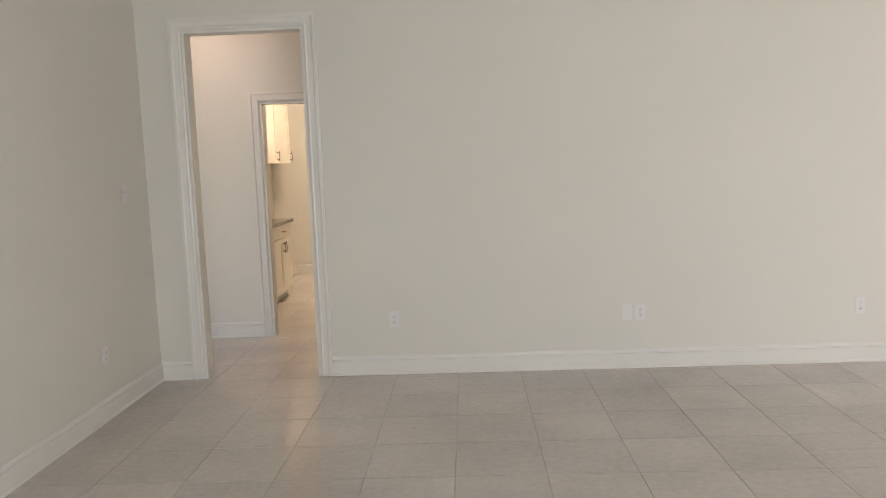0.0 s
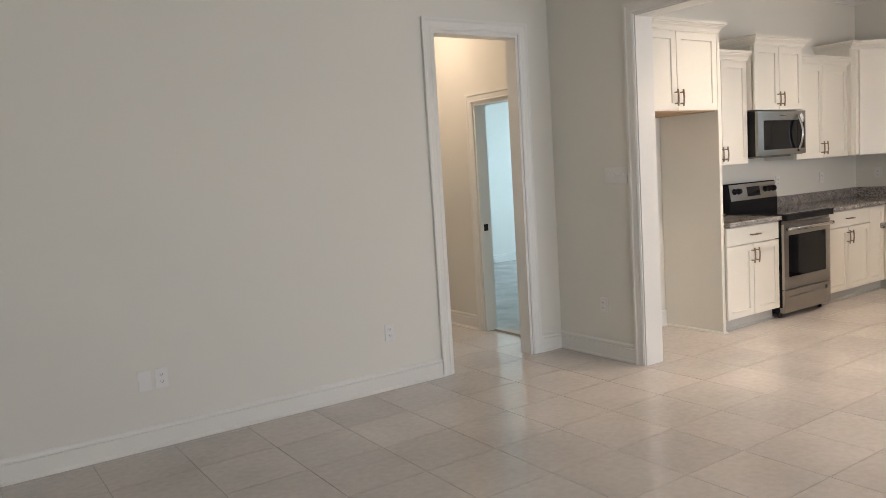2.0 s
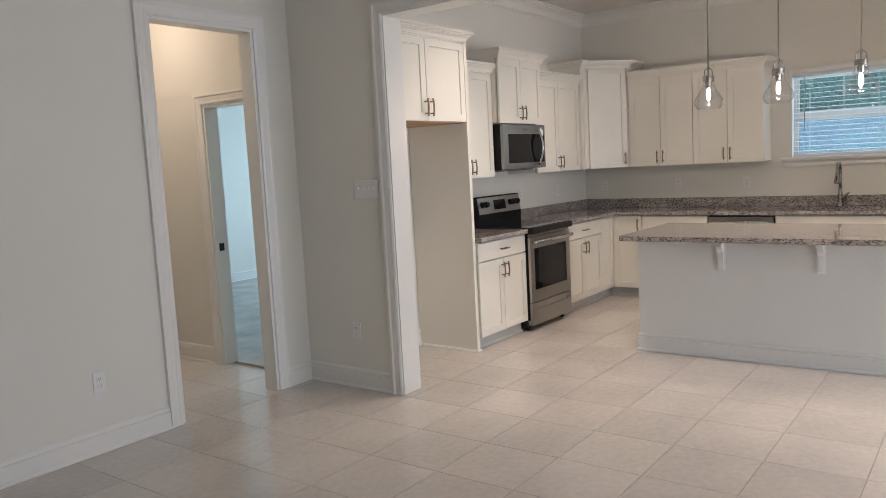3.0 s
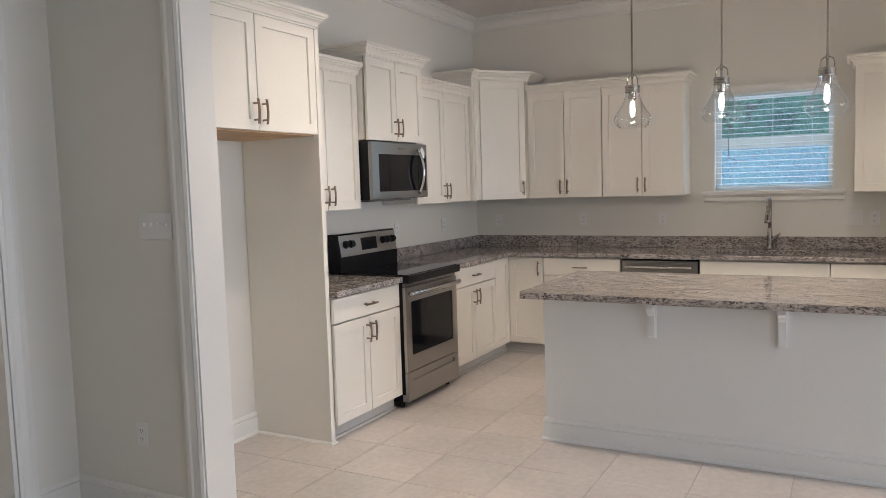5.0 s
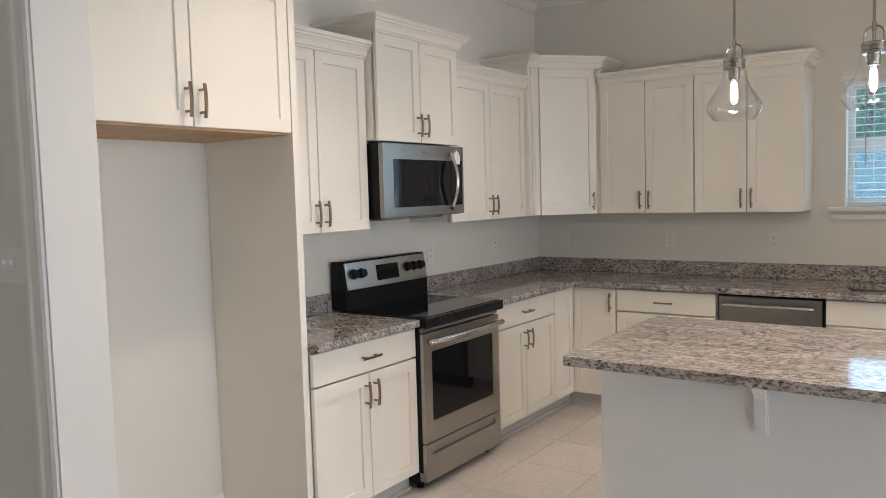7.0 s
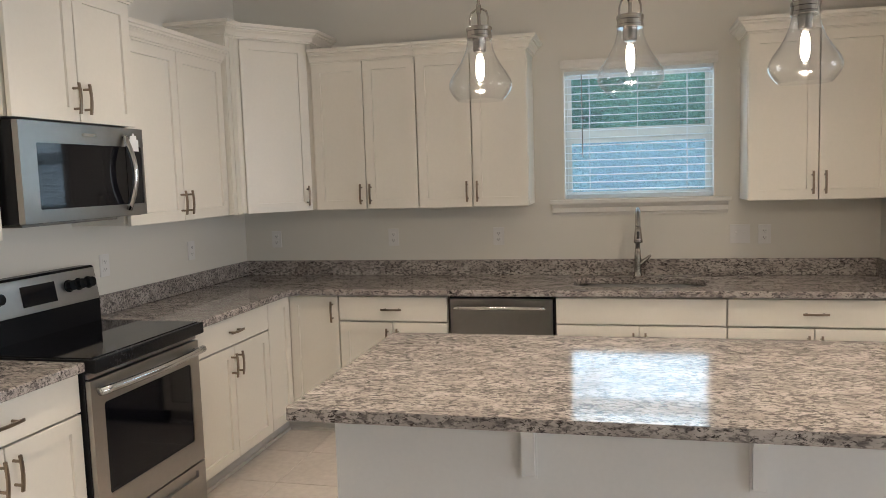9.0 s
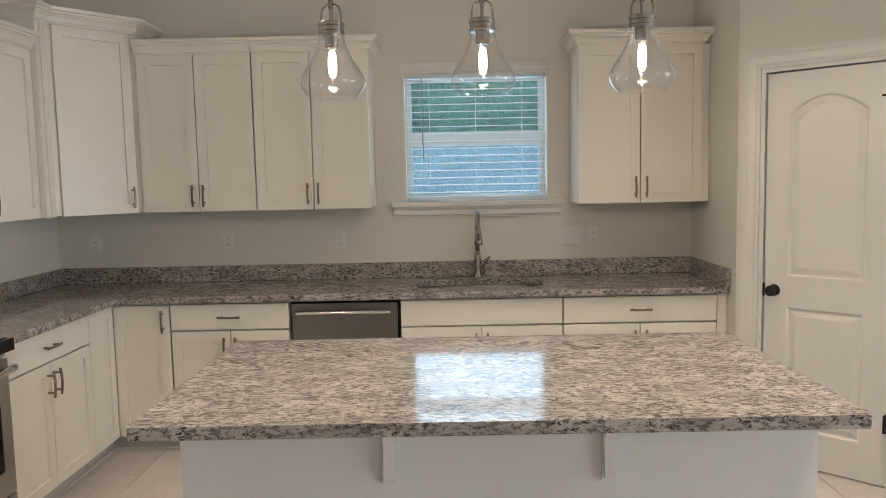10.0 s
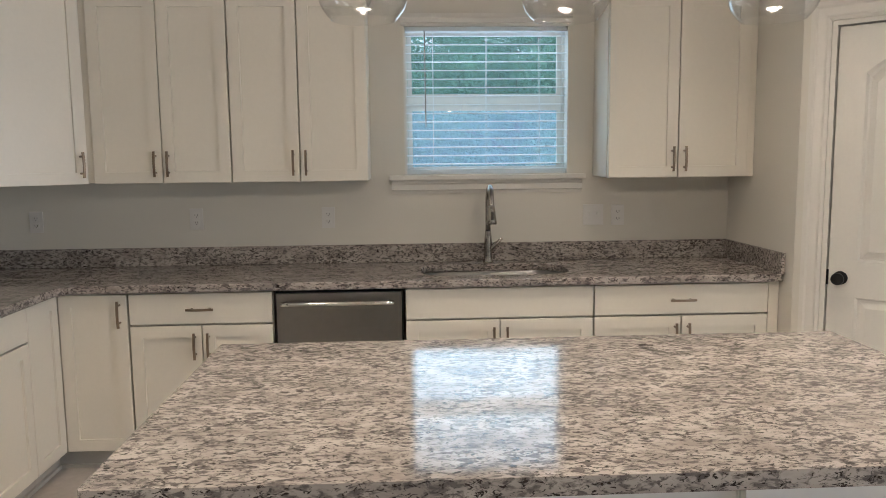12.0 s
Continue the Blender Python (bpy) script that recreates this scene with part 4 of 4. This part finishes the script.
# ---------------------------------------------------------------- pantry door
def panel_loop(x0, x1, z0, z1, arch, inset):
    a, b, lo, hi = x0 + inset, x1 - inset, z0 + inset, z1 - inset
    pts = [(a, lo), (b, lo)]
    if not arch:
        return pts + [(b, hi), (a, hi)]
    n = 14
    for i in range(n + 1):
        u = i / n
        pts.append((b + (a - b) * u, hi - arch + arch * (1 - (2 * u - 1) ** 2)))
    return pts


dw_w, dh = 0.597, 2.043
door = thing("door_1", PANTRY @ pose(0.1505, 0.012, 0.006), "closed white two-panel arched pantry door", "door", kind="structure")
bm = bmesh.new()
panels = ((0.115, dw_w - 0.115, 0.19, 0.835, 0.0), (0.115, dw_w - 0.115, 1.0, 1.92, 0.085))
es = []
for loop in ([(0, 0), (dw_w, 0), (dw_w, dh), (0, dh)], *(panel_loop(*p, 0.0) for p in panels)):
    vs = [bm.verts.new((x, 0, z)) for x, z in loop]
    es += [bm.edges.new((vs[i], vs[(i + 1) % len(vs)])) for i in range(len(vs))]
bmesh.ops.triangle_fill(bm, use_beauty=True, edges=es)
for p in panels:
    rings = [[bm.verts.new((x, y, z)) for x, z in panel_loop(*p, k)] for k, y in ((0.0, 0.0), (0.010, 0.011), (0.020, 0.011), (0.046, 0.001))]
    for a, b in zip(rings, rings[1:]):
        for i in range(len(a)):
            bm.faces.new((a[i], a[(i + 1) % len(a)], b[(i + 1) % len(b)], b[i]))
    bm.faces.new(rings[-1])
bmesh.ops.remove_doubles(bm, verts=bm.verts, dist=1e-5)
box(bm, 0, dw_w, 0.0115, 0.035, 0, dh)
part("door_leaf", bm, TRIM, door)
part("door_knob", lathe(bmesh.new(), [(0, 0), (0.031, 0), (0.031, 0.006), (0.012, 0.012), (0.011, 0.03), (0.022, 0.036), (0.028, 0.048), (0.026, 0.06), (0.015, 0.066), (0, 0.067)], 24, m=pose(0.052, 0, 0.92, 90, 0, 0)), MATTEBLACK, door, "round black door knob", smooth=True)
part("latch_plate", boxes((-0.008, 0.002, -0.008, 0.004, 0.885, 0.955)), MATTEBLACK, door)
for z in (0.315, 1.076, 1.84):
    part("hinge", boxes((dw_w - 0.008, dw_w + 0.006, -0.026, 0.004, z - 0.045, z + 0.045), bevel=0.002), MATTEBLACK, door, "black hinge")
part("door_stop", boxes((dw_w - 0.055, dw_w + 0.005, -0.032, -0.022, 1.882, 1.890)), MATTEBLACK, door, "black hinge-pin stop")
part("latch_plate", boxes((0.0, 0.004, 0.03, 0.075, 0.92, 0.98)), MATTEBLACK, thing("strike_plate", HALL @ pose(2.562, 0, 0), "black strike plate on the bedroom door jamb", "strike plate"))

# ---------------------------------------------------------------- outlets and switches
def outlet(m):
    o = thing("outlet", m, "white duplex wall outlet", "outlet", "wall outlets")
    part("cover", boxes((-0.036, 0.036, -0.006, 0, -0.058, 0.058), bevel=0.002), PLASTIC, o)
    for z in (-0.02, 0.02):
        f = part("receptacle", boxes((-0.017, 0.017, -0.0085, -0.005, z - 0.014, z + 0.014), bevel=0.002), PLASTIC, o)
        part("slots", boxes((-0.008, -0.0055, -0.0092, -0.0083, z - 0.003, z + 0.006), (0.0055, 0.008, -0.0092, -0.0083, z - 0.003, z + 0.006), (-0.002, 0.002, -0.0092, -0.0083, z - 0.010, z - 0.006)), SLOT, f)
    return o


def switch(m, gangs, label):
    w = 0.024 + 0.046 * gangs
    o = thing("light_switch", m, label, "switch", "wall switches")
    part("cover", boxes((-w / 2, w / 2, -0.006, 0, -0.058, 0.058), bevel=0.002), PLASTIC, o)
    for i in range(gangs):
        x = (i - (gangs - 1) / 2) * 0.046
        part("toggle", boxes((x - 0.005, x + 0.005, -0.016, -0.004, -0.002 + 0.004, 0.016), bevel=0.002), PLASTIC, o)
    return o


o1 = outlet(LIVING @ pose(-0.685 - XL, -0.001, 0.40))
for m in (LIVING @ pose(1.061 - XL, -0.001, 0.40), LIVING @ pose(2.592 - XL, -0.001, 0.40), pose(XS - 0.001, 5.015, 0.40, 0, 0, -90), pose(XL + 0.001, 4.68, 0.395, 0, 0, 90),
          pose(XW - 0.001, 5.16, 1.165, 0, 0, -90), pose(XW - 0.001, 4.30, 1.17, 0, 0, -90), pose(XW - 0.001, 3.58, 1.168, 0, 0, -90), pose(XW - 0.001, 1.955, 1.162, 0, 0, -90), pose(7.11, YR - 0.001, 1.165), pose(7.92, YR - 0.001, 1.16), pose(7.75, 10.189, 0.40)):
    copy_thing(o1, m)
bl = thing("blank_plate", LIVING @ pose(0.968 - XL, -0.001, 0.40), "blank white wall plate beside an outlet", "wall plate")
part("cover", boxes((-0.036, 0.036, -0.006, 0, -0.058, 0.058), bevel=0.002), PLASTIC, bl)
switch(pose(XS - 0.001, 4.842, 1.374, 0, 0, -90), 4, "white four-gang light switch on the stub wall")
switch(pose(XW - 0.001, 2.095, 1.165, 0, 0, -90), 2, "white double light switch over the counter")
switch(pose(XL + 0.001, 5.12, 1.376, 0, 0, 90), 1, "white single light switch by the doorway")

# ---------------------------------------------------------------- laundry
LX = -2.235
LAU = lambda y: pose(LX, y, 0, 0, 0, 90)
for y, w in ((7.51, 0.76), (8.27, 0.76)):
    base_unit(LAU(y), w, "cream shaker base cabinet in the laundry", d=0.615)
for y, w, doors in ((7.51, 0.79, 2), (8.30, 0.79, 2), (9.09, 0.70, 1), (9.79, 0.70, 1)):
    wall_unit(pose(-2.52, y, 0, 0, 0, 90), w, 1.565, 2.40, "cream shaker wall cabinet in the laundry", d=0.335, doors=doors, ends=(0, 0))
bm = plate(bmesh.new(), [(-2.855, 7.49), (-2.195, 7.49), (-2.195, 9.05), (-2.855, 9.05)], [], CT0, CT1)
tagged(soften(part("countertop", bm, GRAN), 0.007, 2), "narrow granite countertop in the laundry", "countertop")
wb = thing("washer_outlet", pose(-2.859, 10.45, 0.885, 0, 0, 90), "dark dryer outlet on the laundry wall", "outlet")
part("cover", boxes((-0.045, 0.045, -0.012, 0, -0.055, 0.055), bevel=0.003), SLOT, wb)
part("receptacle", lathe(bmesh.new(), [(0, 0), (0.024, 0), (0.024, 0.004), (0.020, 0.006), (0, 0.006)], 18, m=pose(0, -0.012, 0, 90, 0, 0)), MATTEBLACK, wb)

# ---------------------------------------------------------------- outdoors
tagged(part("ground", boxes((-400, 400, -400, 400, -0.6, -0.35)), GRASS), "shaded lawn behind the house", "lawn", kind="structure")


def tree(m, height, spread, leaves, seed):
    rnd = random.Random(seed)
    t = thing("tree", m, "leafy green tree behind the house", "tree", "trees behind the house")
    bm = bmesh.new()
    top = Vector((rnd.uniform(-0.3, 0.3), rnd.uniform(-0.3, 0.3), height * 0.8))
    tube(bm, [(0, 0, 0), tuple(top * 0.35 + Vector((0.08, 0.05, 0))), tuple(top * 0.7), tuple(top)], [0.17, 0.13, 0.08, 0.02], 10)
    tips = []
    for i in range(15):
        a, z = i * 2.4 + rnd.uniform(-0.3, 0.3), height * (0.16 + 0.62 * i / 15)
        r = spread * (0.55 + 0.45 * math.sin(math.pi * (i + 3) / 19)) * rnd.uniform(0.75, 1.1)
        s = top * (z / top.z)
        e = s + Vector((math.cos(a) * r, math.sin(a) * r, r * rnd.uniform(0.05, 0.5)))
        tube(bm, [tuple(s), tuple(s.lerp(e, 0.5) + Vector((0, 0, 0.12))), tuple(e)], [0.05, 0.03, 0.008], 6)
        tips += [s.lerp(e, u) for u in (0.35, 0.55, 0.75, 0.9, 1.0)]
    part("trunk", bm, BARK, t)
    verts, faces = [], []
    for i in range(leaves):
        c = rnd.choice(tips) + Vector((rnd.gauss(0, 0.32), rnd.gauss(0, 0.32), rnd.gauss(0, 0.25)))
        u = Vector((rnd.gauss(0, 1), rnd.gauss(0, 1), rnd.gauss(0, 0.6))).normalized()
        v = u.orthogonal().normalized()
        w = u.cross(v)
        ca, sa = math.cos(i), math.sin(i)
        v, w = v * ca + w * sa, w * ca - v * sa
        s = rnd.uniform(0.05, 0.10)
        n = len(verts)
        verts += [tuple(c - v * s), tuple(c + w * s * 0.45), tuple(c + v * s), tuple(c - w * s * 0.45)]
        faces.append((n, n + 1, n + 2, n + 3))
    me = bpy.data.meshes.new("crown")
    me.from_pydata(verts, [], faces)
    me.materials.append(LEAF)
    o = new("crown", me)
    o.parent = t
    return t


t1 = tree(pose(21.5, 0.6, -0.36), 4.6, 2.2, 14000, 3)
t2 = tree(pose(23.0, 4.4, -0.36), 5.2, 2.5, 14000, 5)
for i, (x, y, r) in enumerate(((22.5, -3.0, 60), (24.5, 2.4, 130), (24, 7.4, 200), (26, -0.6, 20), (27.5, 5.2, 250), (26.5, 9.6, 310), (26, -5.6, 100), (29, 2.2, 77), (30.5, 7.0, 180), (30, -3.2, 222), (31.5, 11.5, 40), (33, 0.5, 300), (34, 4.6, 15))):
    copy_thing((t1, t2)[i % 2], pose(x, y, -0.36, 0, 0, r))

# added glowing sheet that brightens the tree gaps like hazy distance
HAZEGLOW = glowing("haze_glow", (0.62, 0.80, 0.92), 1.5)
tagged(part("backdrop", boxes((62.0, 62.2, -45, 55, -0.36, 22)), HAZEGLOW), "added pale glowing sheet standing in for hazy distance beyond the trees", "backdrop", kind="structure")

t3 = tree(pose(37, 3.0, -0.36), 12.0, 4.4, 26000, 9)
for x, y, r in ((36, -2.4, 70), (37.5, 8.2, 150), (39, 12.6, 20), (38.5, 0.2, 210), (40, 5.6, 290), (39.5, -6.5, 120)):
    copy_thing(t3, pose(x, y, -0.36, 0, 0, r))

# ---------------------------------------------------------------- floor tiles
PITCHX, PITCHY, GAP = 0.4405, 0.4415, 0.0038
OX, OY = 4.168, 3.2315


def tile_bm():
    bm = bmesh.new()
    a, b = PITCHX - GAP, PITCHY - GAP
    low = [bm.verts.new(c) for c in ((0, 0, -0.003), (a, 0, -0.003), (a, b, -0.003), (0, b, -0.003))]
    e = 0.0009
    top = [bm.verts.new(c) for c in ((e, e, 0), (a - e, e, 0), (a - e, b - e, 0), (e, b - e, 0))]
    mid = [bm.verts.new(c) for c in ((0, 0, -0.0007), (a, 0, -0.0007), (a, b, -0.0007), (0, b, -0.0007))]
    for r, s in ((low, mid), (mid, top)):
        for i in range(4):
            bm.faces.new((r[i], r[(i + 1) % 4], s[(i + 1) % 4], s[i]))
    bm.faces.new(top)
    return bm


floor = bpy.data.objects["floor"]
proto = part("floor_tile", tile_bm(), TILE, floor)
first_used = False
rest_v, rest_f = [], []
for i in range(-22, 10):
    for j in range(-14, 18):
        x, y = OX + i * PITCHX + GAP / 2, OY + j * PITCHY + GAP / 2
        if x < -5.2 or x > 8.55 or y < -2.95 or y > 10.7 or (x > 3.82 and y > 5.35):
            if not (x < 3.9 and y < 8.8 and x > 2.6) and not (x < 4.0 and y < 6.9 and x > 3.7):
                continue
        if y > 8.9 and x > -0.5:
            continue
        near = (-2.5 < x < 5.8 and 1.6 < y < 5.5) or (5.7 < x < 7.7 and 3.2 < y < 4.8)
        if near:
            if first_used:
                o = new("floor_tile", proto.data)
                o.parent = floor
            else:
                o, first_used = proto, True
            o.matrix_basis = pose(x, y, 0)
        else:
            n = len(rest_v)
            rest_v += [(x + u, y + w, h) for h, d in ((-0.003, 0), (0, 0.0018)) for u, w in ((d, d), (PITCHX - GAP - d, d), (PITCHX - GAP - d, PITCHY - GAP - d), (d, PITCHY - GAP - d))]
            rest_f += [(n + 4, n + 5, n + 6, n + 7)] + [(n + k, n + (k + 1) % 4, n + 4 + (k + 1) % 4, n + 4 + k) for k in range(4)]
me = bpy.data.meshes.new("far_tiles")
me.from_pydata(rest_v, [], rest_f)
me.materials.append(TILE)
o = new("far_tiles", me)
o.parent = floor
tagged(o, kind="stuff")
